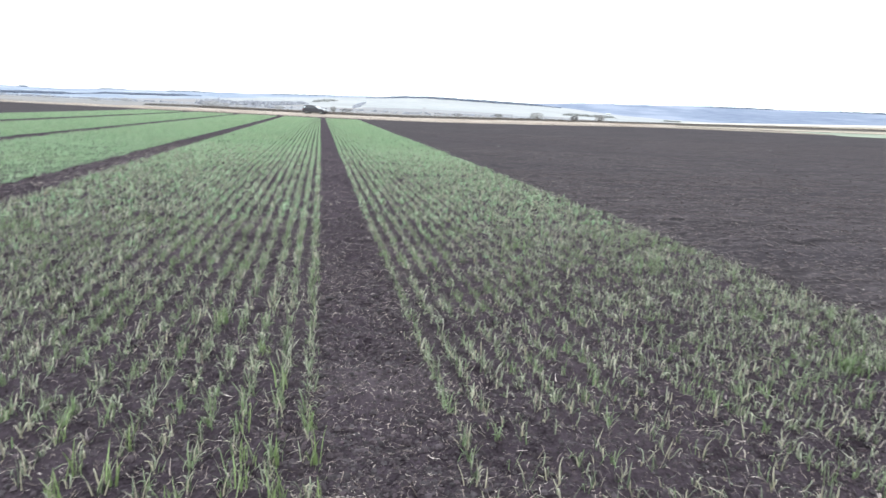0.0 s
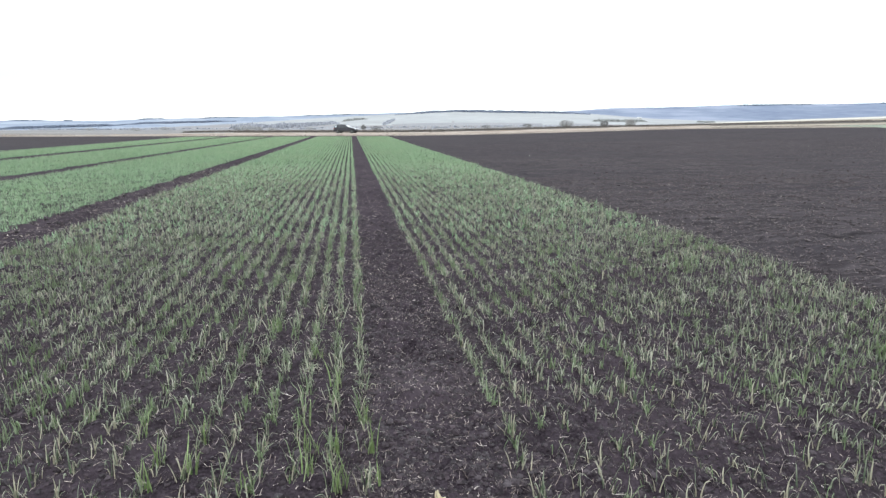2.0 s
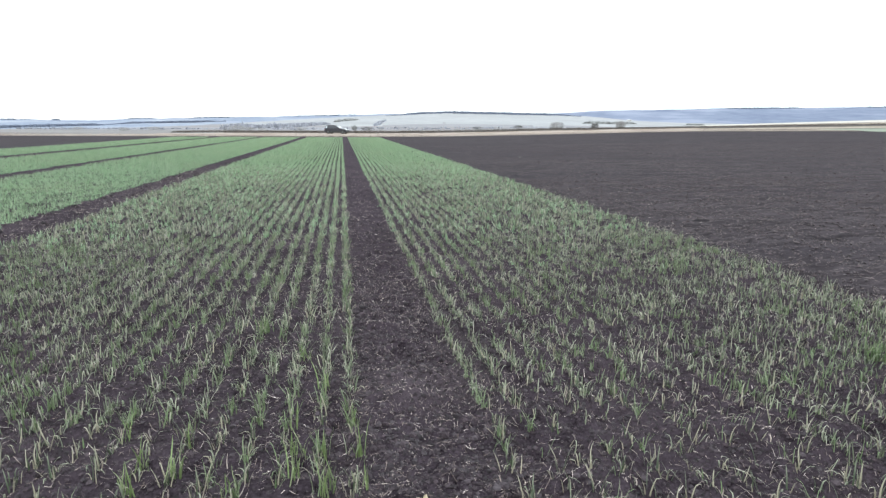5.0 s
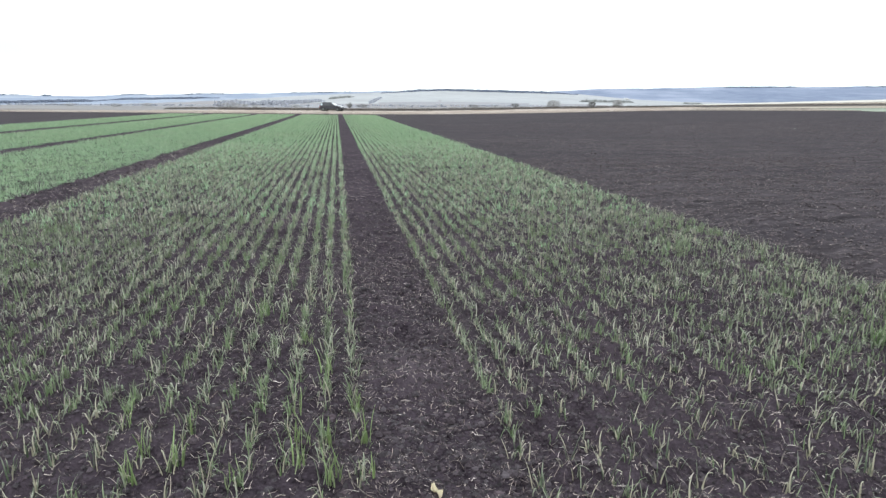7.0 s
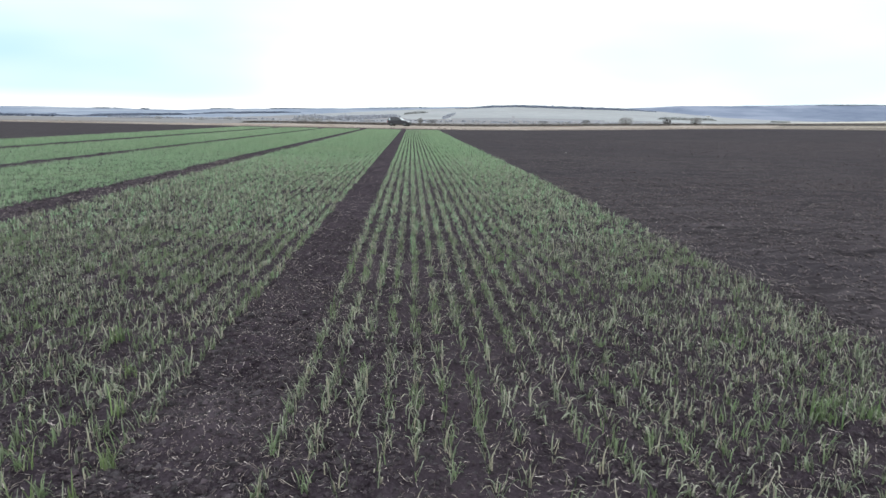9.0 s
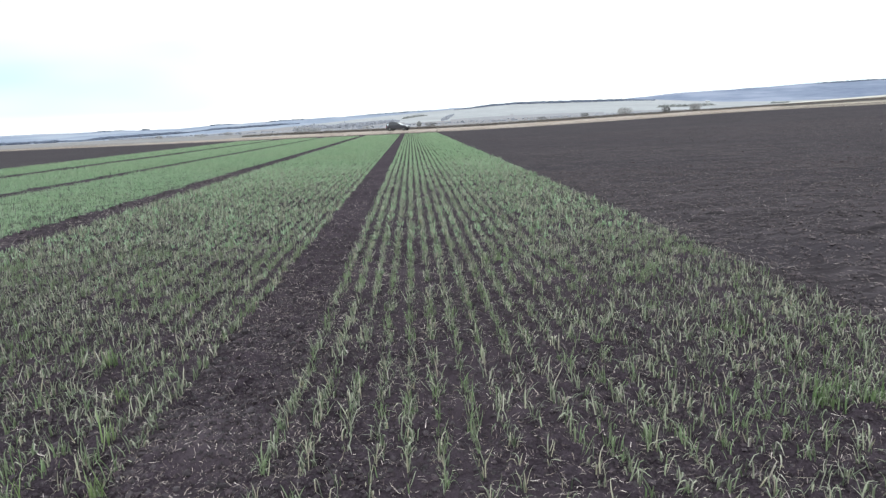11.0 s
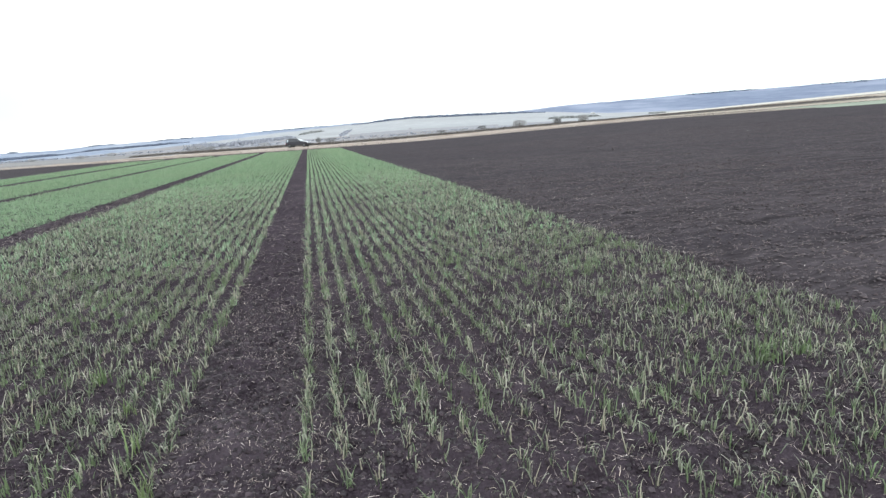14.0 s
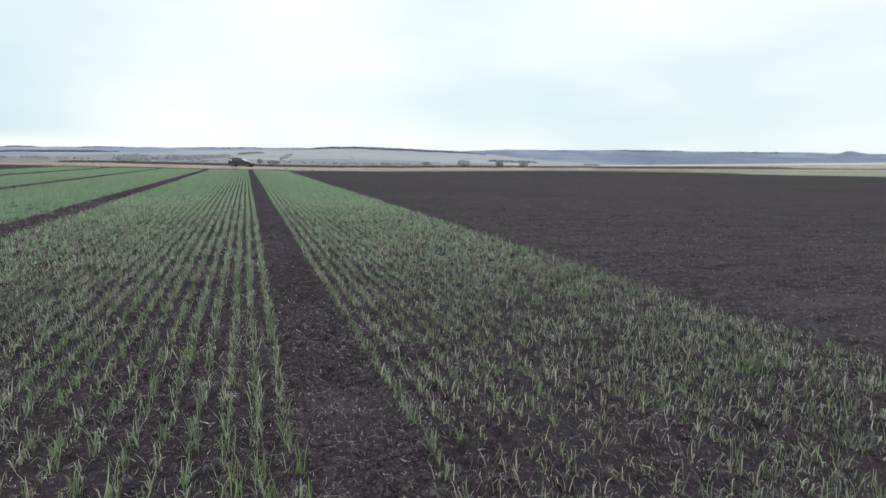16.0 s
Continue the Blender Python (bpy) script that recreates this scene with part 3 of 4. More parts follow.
# stouter seedlings that stand out along the path
STOUT = [(-0.58, 4.18), (-0.29, 3.71), (-0.15, 3.28), (-0.01, 2.88), (0.01, 2.6), (0.02, 2.29), (-0.28, 2.83), (-0.26, 2.61), (-0.25, 2.4), (-0.12, 2.32), (-0.14, 2.61), (-0.74, 2.78), (-1.02, 2.87), (-0.49, 2.36), (-0.74, 2.53), (-0.89, 2.45), (-0.88, 2.61), (0.61, 2.39), (0.63, 2.63), (0.63, 2.98), (0.57, 3.97), (0.63, 3.56), (0.66, 3.28), (0.76, 2.26), (0.79, 2.77), (0.87, 2.81), (1.42, 3.19), (2.39, 4.3), (1.04, 2.26), (1.45, 2.42)]
stout = []
for i in range(6):
    v, t, along = tufts(np.zeros((1, 3)), int(rng.integers(9, 14)), np.array([1.3]), 0.0058, 6, 0.016, (0.0, 0.35), 0.2)
    stout.append(tri_mesh("wheat_plant", v, t, BRIGHT))
for i, (x, y) in enumerate(STOUT):
    ob = new("wheat_plant", stout[i % 6] if x < 0.5 else variants[i % len(variants)])
    ob.matrix_world = pose(x, y, float(land(x, y)), 0, 0, 57 * i) @ Matrix.Scale(0.78 + 0.3 * ((i * 7) % 5) / 5, 4)
    tagged(ob, "stout bright green wheat seedling in bare soil" if x < 0.5 else "young wheat seedling with narrow green blades in bare soil", "wheat plant", "wheat seedlings in the drill rows")


def weed_patch(x, y, radius, n):
    a, r = rng.uniform(0, 2 * math.pi, n), radius * np.sqrt(rng.uniform(0, 1, n))
    X, Y = x + r * np.cos(a), y + 0.8 * r * np.sin(a)
    v, t, along = tufts(np.stack([X, Y, land(X, Y)], 1), 9, rng.uniform(0.9, 1.3, n), 0.006, 3, 0.02)
    ob = new("weed_patch", tri_mesh("weed_patch", v, t, LUSH))
    tagged(ob, "thick tuft of bright green grass among the wheat", "grass tuft", kind="stuff")


weed_patch(3.32, 3.25, 0.17, 13)
weed_patch(-0.585, 4.23, 0.03, 2)
weed_patch(2.1, 6.4, 0.15, 6)


def straw(n, x0, x1, y0, y1, length, width, segs):
    """Bits of straw lying on the soil, bent to the side and a little raised, thicker in drifts."""
    X, Y = rng.uniform(x0, x1, n), rng.uniform(y0, y1, n)
    keep = value_noise(X, Y, 0.45, 21) * 0.6 + rng.uniform(0, 0.6, n) > 0.42
    X, Y = X[keep], Y[keep]
    m = len(X)
    s = np.arange(segs + 1) / segs
    long = length * np.exp(rng.normal(-0.45, 0.45, m))
    turn = rng.uniform(0, 2 * math.pi, m)[:, None] + rng.normal(0, 0.5, m)[:, None] * s[None, :]
    dx, dy = np.cos(turn), np.sin(turn)
    px = X[:, None] + np.concatenate([np.zeros((m, 1)), np.cumsum(dx[:, :-1], 1)], 1) * (long / segs)[:, None]
    py = Y[:, None] + np.concatenate([np.zeros((m, 1)), np.cumsum(dy[:, :-1], 1)], 1) * (long / segs)[:, None]
    pz = land(px, py) + 0.004 + rng.uniform(0, 0.4, m)[:, None] * long[:, None] * np.abs(s[None, :] - rng.uniform(0, 1, m)[:, None])
    half = 0.5 * (width * rng.uniform(0.5, 1.4, m))[:, None] * (1 - 0.6 * s[None, :])
    mid, side = np.stack([px, py, pz], -1), np.stack([-dy * half, dx * half, 0.3 * half], -1)
    k = 2 * (segs + 1)
    V = np.empty((m, k, 3))
    V[:, 0::2], V[:, 1::2] = mid - side, mid + side
    one = []
    for i in range(segs):
        one += [(2 * i, 2 * i + 1, 2 * i + 3), (2 * i, 2 * i + 3, 2 * i + 2)]
    return V.reshape(-1, 3), (np.arange(m)[:, None, None] * k + np.array(one)[None]).reshape(-1, 3)


stuff("straw_litter", [straw(30000, -3.2, 4.4, 1.4, 5.5, 0.032, 0.0026, 4), straw(16000, -4.2, 4.6, 5.5, 8.5, 0.036, 0.0033, 3), straw(3000, -0.1, 0.72, 1.6, 12, 0.036, 0.0027, 4),
                       straw(6500, -0.1, 0.72, 1.8, 6.5, 0.018, 0.0019, 2), straw(11000, -5, 4.4, 8.5, 20, 0.05, 0.0050, 2), straw(2600, -4.75, -4.0, 4, 22, 0.07, 0.0075, 2),
                       straw(3600, 4.3, 13, 3, 14, 0.045, 0.0055, 2)],
      STRAW, "short pale bits of old straw strewn over the soil", "straw")
stuff("weathered_straw", [straw(30000, 14, 44, 8, 45, 0.075, 0.0095, 1), straw(42000, 4.2, 14, 3, 25, 0.048, 0.0058, 2)],
      DULL_STRAW, "dull brown bits of weathered straw on the bare field", "straw")


def lumps(places, size, squash=0.7):
    """Small uneven lumps, each an icosahedron knocked out of shape."""
    g = (1 + 5 ** 0.5) / 2
    ico = np.array([(-1, g, 0), (1, g, 0), (-1, -g, 0), (1, -g, 0), (0, -1, g), (0, 1, g), (0, -1, -g), (0, 1, -g),
                    (g, 0, -1), (g, 0, 1), (-g, 0, -1), (-g, 0, 1)]) / 1.9
    tri = np.array([(0, 11, 5), (0, 5, 1), (0, 1, 7), (0, 7, 10), (0, 10, 11), (1, 5, 9), (5, 11, 4), (11, 10, 2), (10, 7, 6), (7, 1, 8),
                    (3, 9, 4), (3, 4, 2), (3, 2, 6), (3, 6, 8), (3, 8, 9), (4, 9, 5), (2, 4, 11), (6, 2, 10), (8, 6, 7), (9, 8, 1)])
    n = len(places)
    V = ico[None] * rng.uniform(0.6, 1.35, (n, 12, 1)) * size[:, None, None]
    V[..., 2] *= squash
    return (V + places[:, None]).reshape(-1, 3), (np.arange(n)[:, None, None] * 12 + tri[None]).reshape(-1, 3)


def crumbs(n, x0, x1, y0, y1, lo, hi, tall=0.8):
    """The finest crumbs of soil, eight-sided."""
    X, Y = rng.uniform(x0, x1, n), rng.uniform(y0, y1, n)
    keep = value_noise(X, Y, 0.22, 33) * 0.7 + rng.uniform(0, 0.5, n) > 0.5
    X, Y = X[keep], Y[keep]
    size = lo + (hi - lo) * rng.uniform(0, 1, len(X)) ** 2
    p = np.stack([X, Y, land(X, Y) + 0.2 * size], 1)
    octa = np.array([(1, 0, 0), (-1, 0, 0), (0, 1, 0), (0, -1, 0), (0, 0, tall), (0, 0, -tall)])
    tri = np.array([(0, 2, 4), (2, 1, 4), (1, 3, 4), (3, 0, 4), (2, 0, 5), (1, 2, 5), (3, 1, 5), (0, 3, 5)])
    m = len(p)
    V = octa[None] * rng.uniform(0.6, 1.4, (m, 6, 1)) * size[:, None, None]
    a = rng.uniform(0, 6.28, m)
    c, s = np.cos(a)[:, None], np.sin(a)[:, None]
    V = np.stack([V[..., 0] * c - V[..., 1] * s, V[..., 0] * s + V[..., 1] * c, V[..., 2]], -1)
    return (V + p[:, None]).reshape(-1, 3), (np.arange(m)[:, None, None] * 6 + tri[None]).reshape(-1, 3)


def clods(n, x0, x1, y0, y1, lo, hi):
    X, Y = rng.uniform(x0, x1, n), rng.uniform(y0, y1, n)
    keep = value_noise(X, Y, 0.35, 31) + rng.uniform(-0.3, 0.3, n) > 0.5
    X, Y = X[keep], Y[keep]
    size = lo + (hi - lo) * rng.uniform(0, 1, len(X)) ** 2.2
    return lumps(np.stack([X, Y, land(X, Y) + 0.1 * size], 1), size)


stuff("soil_crumbs", [crumbs(80000, -3.0, 4.6, 1.6, 5.6, 0.004, 0.015), crumbs(14000, -0.1, 0.75, 1.8, 9.0, 0.004, 0.014)],
      CLOD, "fine dark crumbs of tilled soil", "crumbs", False)
stuff("soil_clods", [clods(9000, -3.5, 4.4, 1.4, 7.0, 0.006, 0.020), clods(1500, -0.05, 0.66, 1.9, 5.0, 0.007, 0.024),
                     clods(2500, -4, 4.2, 7, 14, 0.01, 0.026), clods(2200, -4.72, -4.02, 5, 30, 0.012, 0.035)],
      CLOD, "dark crumbly clods of tilled soil", "clods", False)
stuff("field_clods", [crumbs(60000, 4.2, 14, 2.5, 16, 0.006, 0.024, 0.55), crumbs(36000, 6, 44, 10, 44, 0.010, 0.040, 0.5)],
      FIELD_CLOD, "dark clods lying on the harrowed field", "clods", False)


# ---------------------------------------------------------------- far vegetation
def tree_tops(places, size):
    """Far crowns, each a sheaf of short broad twigs with a ragged outline."""
    base = np.repeat(places, 13, 0)
    s = np.repeat(size, 13)
    m = len(base)
    base = base + rng.normal(0, 1, (m, 3)) * (s * 0.45)[:, None] * (1, 1, 0.28) - np.stack([0 * s, 0 * s, 0.35 * s], 1)
    return blades(base, rng.uniform(0, 6.28, m), s * rng.uniform(0.45, 0.95, m), rng.uniform(0, 1.0, m), rng.uniform(-0.2, 0.9, m),
                  s * rng.uniform(0.4, 0.8, m), 2)


def far_wood(name, spans, mat, label, height):
    """Woods and belts far off: spans of bearing, distance at both ends, depth and number of crowns."""
    places, sizes = [], []
    for b0, b1, d0, d1, depth, n, on in spans:
        u = rng.uniform(0, 1, n)
        b, d = b0 + (b1 - b0) * u, d0 + (d1 - d0) * u + rng.uniform(-depth, 0, n)
        if on == "slope":
            z = slope_height(b, d)
        else:
            z = hills_height(b, d)
        taper = np.clip(6 * np.minimum(u, 1 - u), 0.35, 1)
        h = height * rng.uniform(0.55, 1.1, n) * taper
        places.append(np.stack([d * np.sin(np.radians(b)), d * np.cos(np.radians(b)), z + 0.3 * h], 1))
        sizes.append(h * 0.75)
    p, s = np.concatenate(places), np.concatenate(sizes)
    v, t, along = tree_tops(p, s)
    ob = new(name, tri_mesh(name, v, t, mat))
    return tagged(ob, label, "woods", kind="stuff")


# all far woods wear tree colours with haze mixed in
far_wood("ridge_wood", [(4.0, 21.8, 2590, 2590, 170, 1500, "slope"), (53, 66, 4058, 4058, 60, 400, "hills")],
         WOOD_HAZE, "dark strip of leafless wood along the hill's crest, tinted with blue haze", 9.5)
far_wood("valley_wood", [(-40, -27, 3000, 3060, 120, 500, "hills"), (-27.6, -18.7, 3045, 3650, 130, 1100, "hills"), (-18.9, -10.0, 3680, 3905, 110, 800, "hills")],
         WOOD_HAZE, "long strip of wood across the far slope, tinted with blue-grey haze", 13.0)
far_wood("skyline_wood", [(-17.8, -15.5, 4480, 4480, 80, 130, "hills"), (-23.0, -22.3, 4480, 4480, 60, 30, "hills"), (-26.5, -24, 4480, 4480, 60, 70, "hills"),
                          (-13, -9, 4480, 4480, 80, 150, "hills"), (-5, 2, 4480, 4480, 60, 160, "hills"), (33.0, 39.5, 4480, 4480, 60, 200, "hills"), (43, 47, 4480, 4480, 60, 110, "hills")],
         HAZE_PALE, "clumps of wood on the skyline, in the pale haze colour", 10.0)
far_wood("bare_grove", [(-6.8, -3.0, 700, 1000, 160, 420, "slope"), (-4.4, -1.0, 1000, 1350, 220, 520, "slope"), (3.0, 4.1, 800, 1750, 60, 60, "slope"),
                        (-10.5, -6.5, 560, 760, 120, 70, "slope")],
         GROVE_HAZE, "grove of leafless trees in the valley, paled with grey haze", 6.6)
far_wood("valley_scrub", [(-27, -9, 470, 560, 160, 130, "slope"), (-8, 8, 430, 620, 140, 120, "slope"), (5, 22, 500, 800, 200, 130, "slope")],
         GROVE_HAZE, "scattered scrub across the valley floor, paled with grey haze", 1.8)
far_wood("shelter_belt", [(21.9, 24.6, 1330, 1560, 60, 90, "slope"), (24.2, 26.6, 1560, 1800, 70, 90, "slope"), (30.5, 32.2, 1950, 2000, 50, 40, "slope"),
                          (35.0, 35.6, 2050, 2050, 40, 10, "slope"), (-0.8, 1.6, 1600, 1930, 40, 130, "slope")],
         BELT_HAZE, "grey-green shelter belt of trees on the slope, paled with haze", 8.5)


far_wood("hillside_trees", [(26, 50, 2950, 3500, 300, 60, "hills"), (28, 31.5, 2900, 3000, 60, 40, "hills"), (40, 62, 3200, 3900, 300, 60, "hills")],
         WOOD_HAZE, "sparse dark trees dotted over the blue hills, tinted with haze", 7.0)


def verge_grass():
    """Tussocks of dry grass along the field's end and the dark bank."""
    n = 4500
    X = rng.uniform(-60, 75, n)
    Y = np.where(rng.uniform(0, 1, n) < 0.5, 79.3 + np.abs(rng.normal(0, 0.9, n)), rng.uniform(79, 96, n))
    v = tufts(np.stack([X, Y, rise(X, Y)], 1), 4, rng.uniform(0.8, 1.7, n), 0.035, 1, 0.08)
    stuff("verge_grass", [v], DRYGRASS, "dry straw-coloured grass tussocks along the field's end", "grass")
    n = 9000
    X, Y = -28 + 148 * rng.uniform(0, 1, n) ** 1.15, rng.normal(111, 1.6, n)
    v = tufts(np.stack([X, Y, rise(X, Y)], 1), 4, rng.uniform(1.2, 3.0, n) * (1 - 0.45 * step(X, 40, 70)), 0.04, 1, 0.1)
    stuff("bank_weeds", [v], BARK, "dark withered weeds on a low bank", "weeds")


verge_grass()


def bush(bearing, distance, height, width, label, seed, twigs):
    """A leafless bush: forked stems and a ragged crown of small twig clumps."""
    r = np.random.default_rng(seed)
    x, y = distance * math.sin(radians(bearing)), distance * math.cos(radians(bearing))
    z = float(rise(x, y))
    root = new("bush")
    root.matrix_world = pose(x, y, z)
    tagged(root, label, "bush")
    bm = bmesh.new()
    for _ in range(7):
        a, lean = r.uniform(0, 2 * math.pi), r.uniform(0.1, 0.8)
        length = height * r.uniform(0.5, 0.85)
        m = Matrix.Rotation(a, 4, "Z") @ Matrix.Rotation(lean, 4, "Y") @ Matrix.Translation((0, 0, length / 2 - 0.03))
        bmesh.ops.create_cone(bm, cap_ends=True, segments=5, radius1=0.02 * height, radius2=0.006 * height, depth=length, matrix=m)
    part("stem", bm, BARK, root)
    n = 950
    d = r.normal(0, 1, (n, 3))
    d /= np.linalg.norm(d, axis=1)[:, None]
    rad = r.uniform(0.25, 1, n) ** 0.5 * (0.72 + 0.5 * value_noise(d[:, 0] * 3 + 9, d[:, 1] * 3 + d[:, 2] * 2 + 9, 0.9, seed))
    p = d * rad[:, None] * (width / 2, width / 2 * 0.8, height * 0.55) + (0, 0, height * 0.38)
    p = p[p[:, 2] > 0.0]
    v, t, along = blades(p, r.uniform(0, 6.28, len(p)), height * r.uniform(0.08, 0.22, len(p)), r.uniform(0, 1.2, len(p)), r.uniform(-0.5, 0.8, len(p)),
                  np.full(len(p), 0.045 * height), 2)
    crown = new("crown", tri_mesh("crown", v, t, twigs))
    crown.parent = root


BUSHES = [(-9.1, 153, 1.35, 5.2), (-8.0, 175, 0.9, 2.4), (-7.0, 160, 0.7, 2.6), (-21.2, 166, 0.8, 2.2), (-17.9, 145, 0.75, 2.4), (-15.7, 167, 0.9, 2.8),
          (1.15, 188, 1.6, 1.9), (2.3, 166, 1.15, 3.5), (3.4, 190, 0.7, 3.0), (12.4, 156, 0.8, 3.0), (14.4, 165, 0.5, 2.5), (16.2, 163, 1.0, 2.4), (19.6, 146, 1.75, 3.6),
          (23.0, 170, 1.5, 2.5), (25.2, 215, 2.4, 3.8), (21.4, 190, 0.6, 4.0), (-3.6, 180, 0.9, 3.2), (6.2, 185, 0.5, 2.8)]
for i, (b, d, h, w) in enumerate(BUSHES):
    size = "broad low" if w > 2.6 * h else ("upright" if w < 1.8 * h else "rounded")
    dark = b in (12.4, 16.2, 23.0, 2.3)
    bush(b, d, h, w, f"{size} leafless {'dark' if dark else 'grey'}-brown bush on the dry steppe", 100 + i, DARK_TWIG if dark else TWIG_HAZE)


def farm_building(bearing, distance):
    x, y = distance * math.sin(radians(bearing)), distance * math.cos(radians(bearing))
    root = new("farm_building")
    root.matrix_world = pose(x, y, float(slope_height(bearing, distance)) - 0.5, 0, 0, -bearing)
    tagged(root, "low pale farm building with a light roof", "building")
    bm = bmesh.new()
    bmesh.ops.create_cube(bm, size=1, matrix=Matrix.Translation((0, 0, 2)) @ Matrix.Diagonal((15, 8, 3.4, 1)))
    part("wall", bm, STONE, root)
    bm = bmesh.new()
    ring = [bm.verts.new(c) for c in ((-7.9, -4.5, 3.7), (7.9, -4.5, 3.7), (7.9, 4.5, 3.7), (-7.9, 4.5, 3.7), (-7.9, 0, 5.8), (7.9, 0, 5.8))]
    for f in ((0, 1, 5, 4), (2, 3, 4, 5), (1, 2, 5), (3, 0, 4), (3, 2, 1, 0)):
        bm.faces.new([ring[i] for i in f])
    part("roof", bm, plain("pale_metal_roof", (0.28, 0.29, 0.30), 0.5), root)


farm_building(25.95, 2380)


# ---------------------------------------------------------------- small things on the soil
def stone(x, y, size, label):
    bm = bmesh.new()
    bmesh.ops.create_icosphere(bm, subdivisions=2, radius=size)
    for v in bm.verts:
        v.co *= 1 + 0.35 * (noise.noise(v.co / size * 1.3 + Vector((x, y, 0))))
        v.co.z *= 0.6
    ob = part("stone", bm, STONE)
    ob.matrix_world = pose(x, y, float(land(x, y)) + 0.3 * size, 0, 0, 40)
    tagged(ob, label, "stone", "pale stones on the bare field")


STONES = [(8.0, 27.4, 0.026), (27.5, 34.0, 0.03), (20.3, 13.5, 0.075), (62.0, 34.0, 0.12)]
for x, y, size in STONES:
    stone(x, y, size, "small pale stone lying on dark bare soil")


def dry_leaf(x, y):
    bm = bmesh.new()
    grid = [[bm.verts.new(((i / 6 - 0.5) * 0.035 * math.sin(math.pi * (0.12 + 0.8 * j / 6)), (j / 6 - 0.5) * 0.075,
                           0.012 + 0.02 * abs(i / 6 - 0.5) + 0.012 * math.sin(j * 1.1))) for j in range(7)] for i in range(7)]
    for i in range(6):
        for j in range(6):
            bm.faces.new((grid[i][j], grid[i + 1][j], grid[i + 1][j + 1], grid[i][j + 1]))
    bmesh.ops.solidify(bm, geom=bm.faces[:], thickness=0.001)
    ob = part("dry_leaf", bm, DRY_LEAF)
    ob.matrix_world = pose(x, y, float(land(x, y)), 8, 12, 15)
    tagged(ob, "curled pale yellow dry leaf on bare soil", "leaf")


dry_leaf(0.25, 2.19)


# ---------------------------------------------------------------- the parked car
PAINT = plain("dark_car_paint", (0.040, 0.039, 0.048), 0.50, 0.0, 0.22)
# the bonnet's highlight: a pale metallic copy of the dark paint
BONNET = plain("bonnet_highlight_paint", (0.30, 0.31, 0.34), 0.16, 0.8)
GLASS = plain("car_glass", (0.04, 0.042, 0.05), 0.12, 0.0, 0.5)
RUBBER = plain("tyre_rubber", (0.02, 0.02, 0.02), 0.85)
RIM = plain("alloy_rim", (0.16, 0.165, 0.17), 0.4, 0.9)
# sky glint on two panes: pale mirror metal in place of glass
SCREEN = plain("sky_glint_pane", (0.45, 0.47, 0.50), 0.12, 0.9)
TRIM = plain("black_plastic_trim", (0.025, 0.025, 0.027), 0.7)
LAMP = plain("headlight_lens", (0.7, 0.72, 0.75), 0.1)
TAIL = plain("tail_light_lens", (0.35, 0.03, 0.02), 0.2)


def prism(outline, width, bevel=0.03, taper=0.0):
    """A side outline (x, z) drawn out across the car, narrower by taper towards the top."""
    bm = bmesh.new()
    zs = [z for _, z in outline]
    lo, hi = min(zs), max(zs)

    def half(z):
        return width / 2 - taper * (z - lo) / (hi - lo)
    a = [bm.verts.new((x, -half(z), z)) for x, z in outline]
    b = [bm.verts.new((x, half(z), z)) for x, z in outline]
    bm.faces.new(a)
    bm.faces.new(b[::-1])
    for i in range(len(a)):
        j = (i + 1) % len(a)
        bm.faces.new((a[j], a[i], b[i], b[j]))
    bmesh.ops.recalc_face_normals(bm, faces=bm.faces[:])
    if bevel:
        bmesh.ops.bevel(bm, geom=bm.edges[:], offset=bevel, segments=2, affect="EDGES", clamp_overlap=True)
    return bm


def disc(radius, width, bevel=0.02, segments=24):
    bm = bmesh.new()
    bmesh.ops.create_cone(bm, cap_ends=True, segments=segments, radius1=radius, radius2=radius, depth=width, matrix=Matrix.Rotation(math.pi / 2, 4, "X"))
    if bevel:
        bmesh.ops.bevel(bm, geom=bm.edges[:], offset=bevel, segments=2, affect="EDGES", clamp_overlap=True)
    return bm


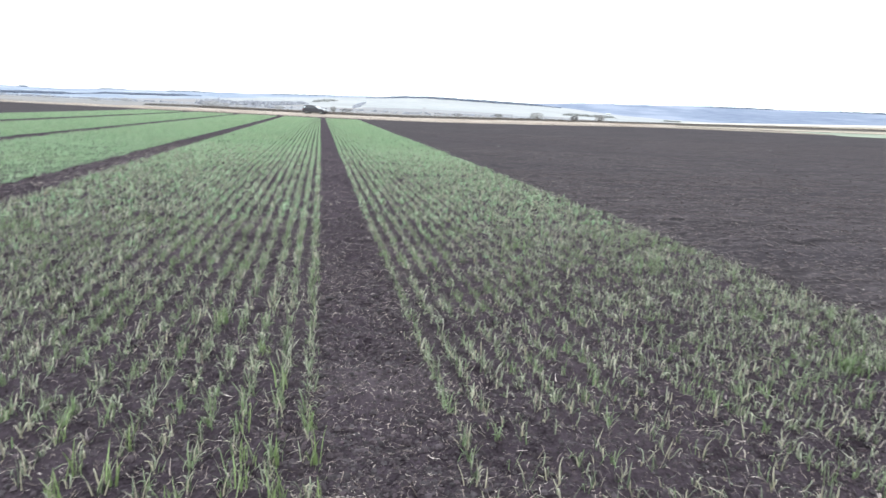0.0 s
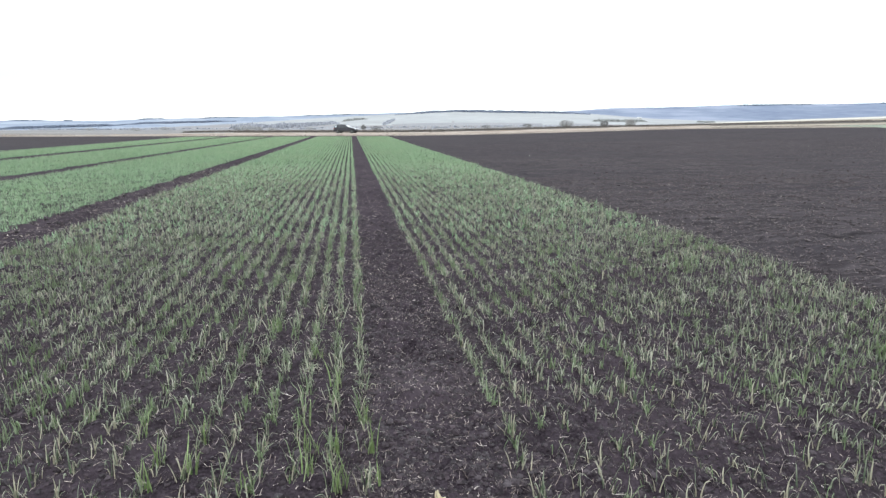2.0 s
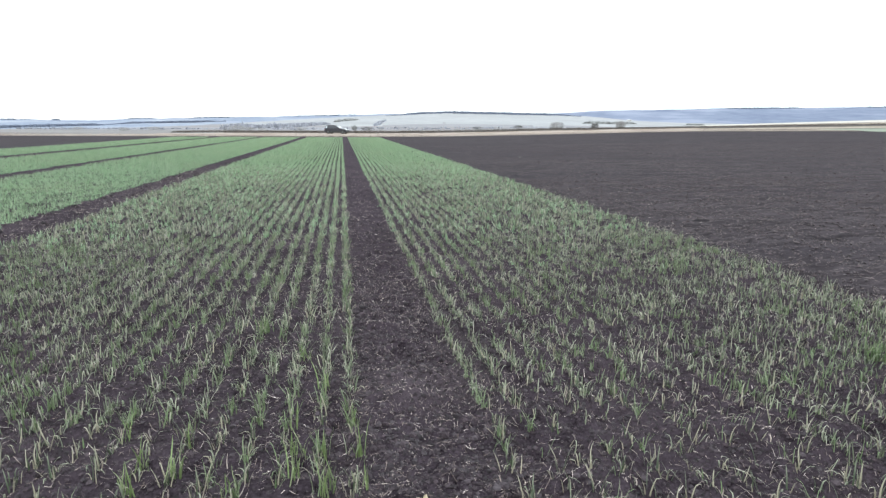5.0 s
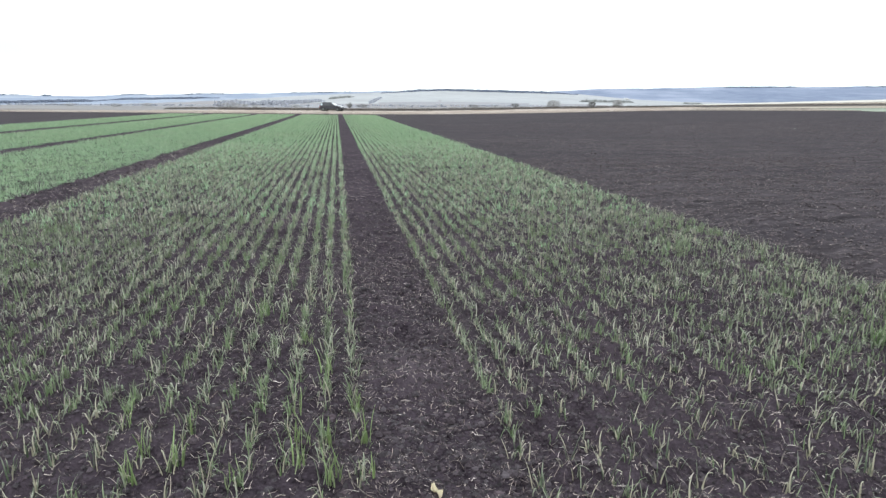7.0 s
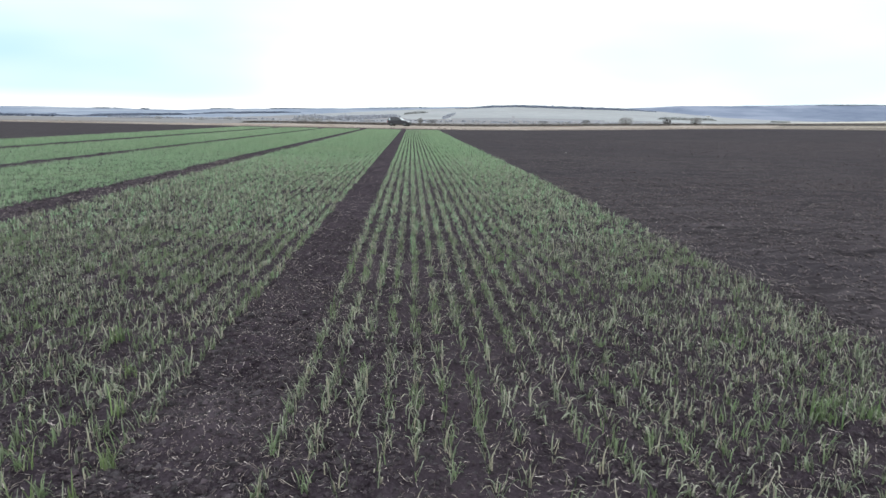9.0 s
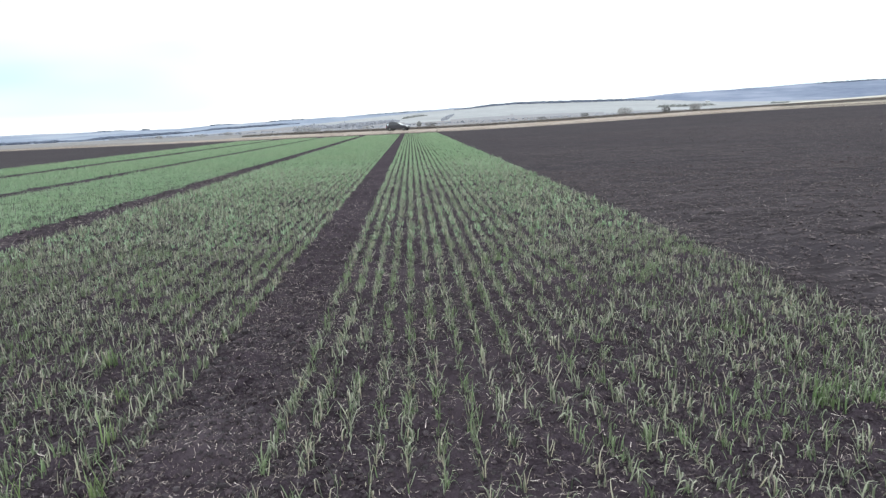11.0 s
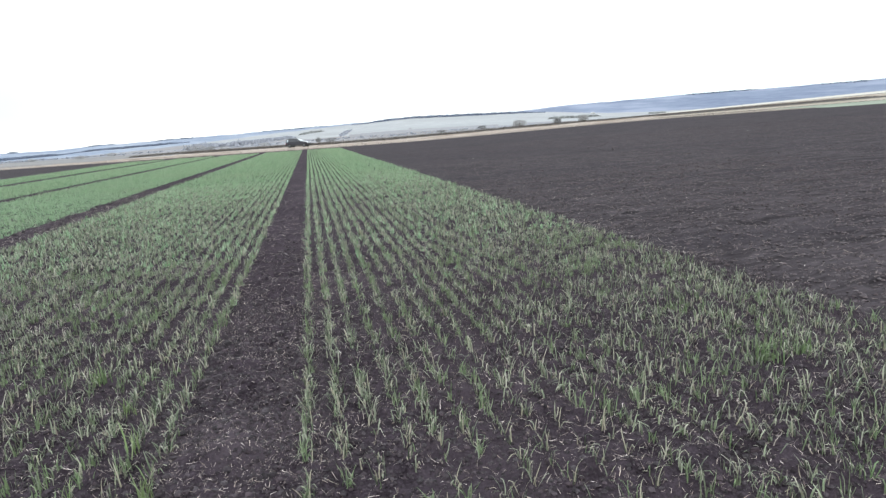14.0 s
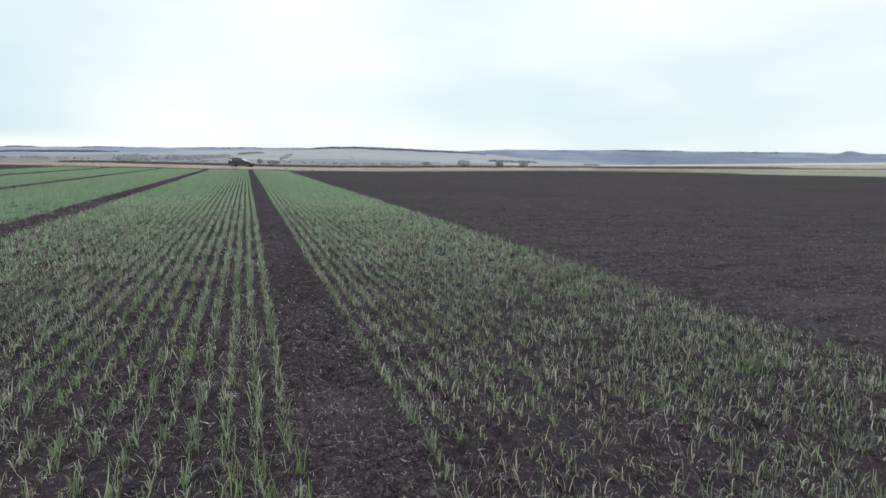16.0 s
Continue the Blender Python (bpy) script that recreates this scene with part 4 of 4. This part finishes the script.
def build_car(x, y, heading):
    root = new("car")
    root.matrix_world = pose(x, y, float(rise(x, y)), 0, 0, heading) @ Matrix.Diagonal((0.98, 1, 0.86, 1))
    tagged(root, "dark grey off-road car parked on the dry grass verge", "car")
    body = part("body", prism([(-1.85, 0.42), (-1.85, 0.98), (-1.78, 1.02), (0.62, 1.04), (1.55, 0.95), (1.84, 0.80), (1.86, 0.42), (1.62, 0.36),
                               (1.55, 0.62), (1.30, 0.72), (1.02, 0.62), (0.92, 0.36), (-0.88, 0.36), (-0.98, 0.62), (-1.25, 0.72), (-1.50, 0.62), (-1.58, 0.36)], 1.70, 0.03), PAINT, root)
    part("bonnet", prism([(0.66, 1.050), (1.50, 0.970), (1.78, 0.848), (1.78, 0.82), (1.48, 0.93), (0.66, 1.02)], 1.46, 0.0), BONNET, body, "bonnet with the sky's highlight put into a pale metallic colour")
    cabin = part("cabin", prism([(-1.80, 1.00), (-1.74, 1.42), (-1.62, 1.55), (-1.35, 1.60), (-0.75, 1.62), (-0.20, 1.61), (0.10, 1.54), (0.78, 1.02)], 1.62, 0.03, 0.14), PAINT, root)
    part("windscreen", prism([(0.17, 1.50), (0.20, 1.525), (0.80, 1.075), (0.77, 1.05)], 1.34, 0.0), SCREEN, cabin, "windscreen given the sky's glint by pale mirror metal")
    for s in (-1, 1):
        bright = part("rear_side_window", prism([(-1.70, 1.08), (-1.62, 1.40), (-1.42, 1.47), (-1.42, 1.08)], 0.02, 0.0), SCREEN, cabin, "rear side window given the sky's glint by pale mirror metal")
        bright.matrix_local = pose(0, s * 0.757, 0) @ Matrix.Translation((0, 0, 1.3)) @ Matrix.Rotation(s * 0.21, 4, "X") @ Matrix.Translation((0, 0, -1.3))
        for outline in ([(-1.36, 1.08), (-1.36, 1.47), (-0.98, 1.51), (-0.98, 1.08)], [(-0.90, 1.08), (-0.90, 1.52), (-0.28, 1.52), (-0.28, 1.08)],
                        [(-0.20, 1.08), (-0.20, 1.51), (0.06, 1.47), (0.56, 1.08)]):
            w = part("side_window", prism(outline, 0.02, 0.0), GLASS, cabin, "dark side window")
            w.matrix_local = pose(0, s * 0.755, 0) @ Matrix.Translation((0, 0, 1.3)) @ Matrix.Rotation(s * 0.21, 4, "X") @ Matrix.Translation((0, 0, -1.3))
        bm = bmesh.new()
        bmesh.ops.create_cube(bm, size=1, matrix=Matrix.Translation((0.42, s * 0.93, 1.08)) @ Matrix.Diagonal((0.12, 0.20, 0.14, 1)))
        part("mirror", bm, TRIM, root)
        bm = bmesh.new()
        bmesh.ops.create_cube(bm, size=1, matrix=Matrix.Translation((-0.75, s * 0.60, 1.63)) @ Matrix.Diagonal((1.2, 0.035, 0.035, 1)))
        part("roof_rail", bm, TRIM, cabin)
        bm = bmesh.new()
        bmesh.ops.create_cube(bm, size=1, matrix=Matrix.Translation((1.80, s * 0.60, 0.78)) @ Matrix.Diagonal((0.12, 0.34, 0.15, 1)))
        bmesh.ops.bevel(bm, geom=bm.edges[:], offset=0.03, segments=2, affect="EDGES")
        part("headlight", bm, LAMP, root)
        bm = bmesh.new()
        bmesh.ops.create_cube(bm, size=1, matrix=Matrix.Translation((-1.85, s * 0.76, 0.85)) @ Matrix.Diagonal((0.05, 0.14, 0.28, 1)))
        part("tail_light", bm, TAIL, root)
        bm = bmesh.new()
        bmesh.ops.create_cube(bm, size=1, matrix=Matrix.Translation((0.02, s * 0.855, 0.45)) @ Matrix.Diagonal((1.75, 0.03, 0.16, 1)))
        part("sill", bm, TRIM, body)
        for wx in (-1.24, 1.26):
            wheel = part("wheel", disc(0.24, 0.16), TRIM, root)
            wheel.matrix_local = pose(wx, s * 0.74, 0.345)
            part("tyre", disc(0.345, 0.205, 0.05, 28), RUBBER, wheel)
            rim = part("rim", disc(0.21, 0.22, 0.03, 20), RIM, wheel)
    for bx, name in ((1.88, "front_bumper"), (-1.88, "rear_bumper")):
        bm = bmesh.new()
        bmesh.ops.create_cube(bm, size=1, matrix=Matrix.Translation((bx, 0, 0.50)) @ Matrix.Diagonal((0.16, 1.68, 0.24, 1)))
        bmesh.ops.bevel(bm, geom=bm.edges[:], offset=0.05, segments=2, affect="EDGES")
        part(name, bm, TRIM, root)
    spare = part("spare_wheel", disc(0.33, 0.20, 0.04, 28), RUBBER, root, "spare wheel on the tailgate")
    spare.matrix_local = pose(-1.98, 0.05, 0.98, 0, 0, 90)
    cover = part("hub_cover", disc(0.22, 0.22, 0.02, 20), PAINT, spare)


build_car(-0.8, 104.0, -20)
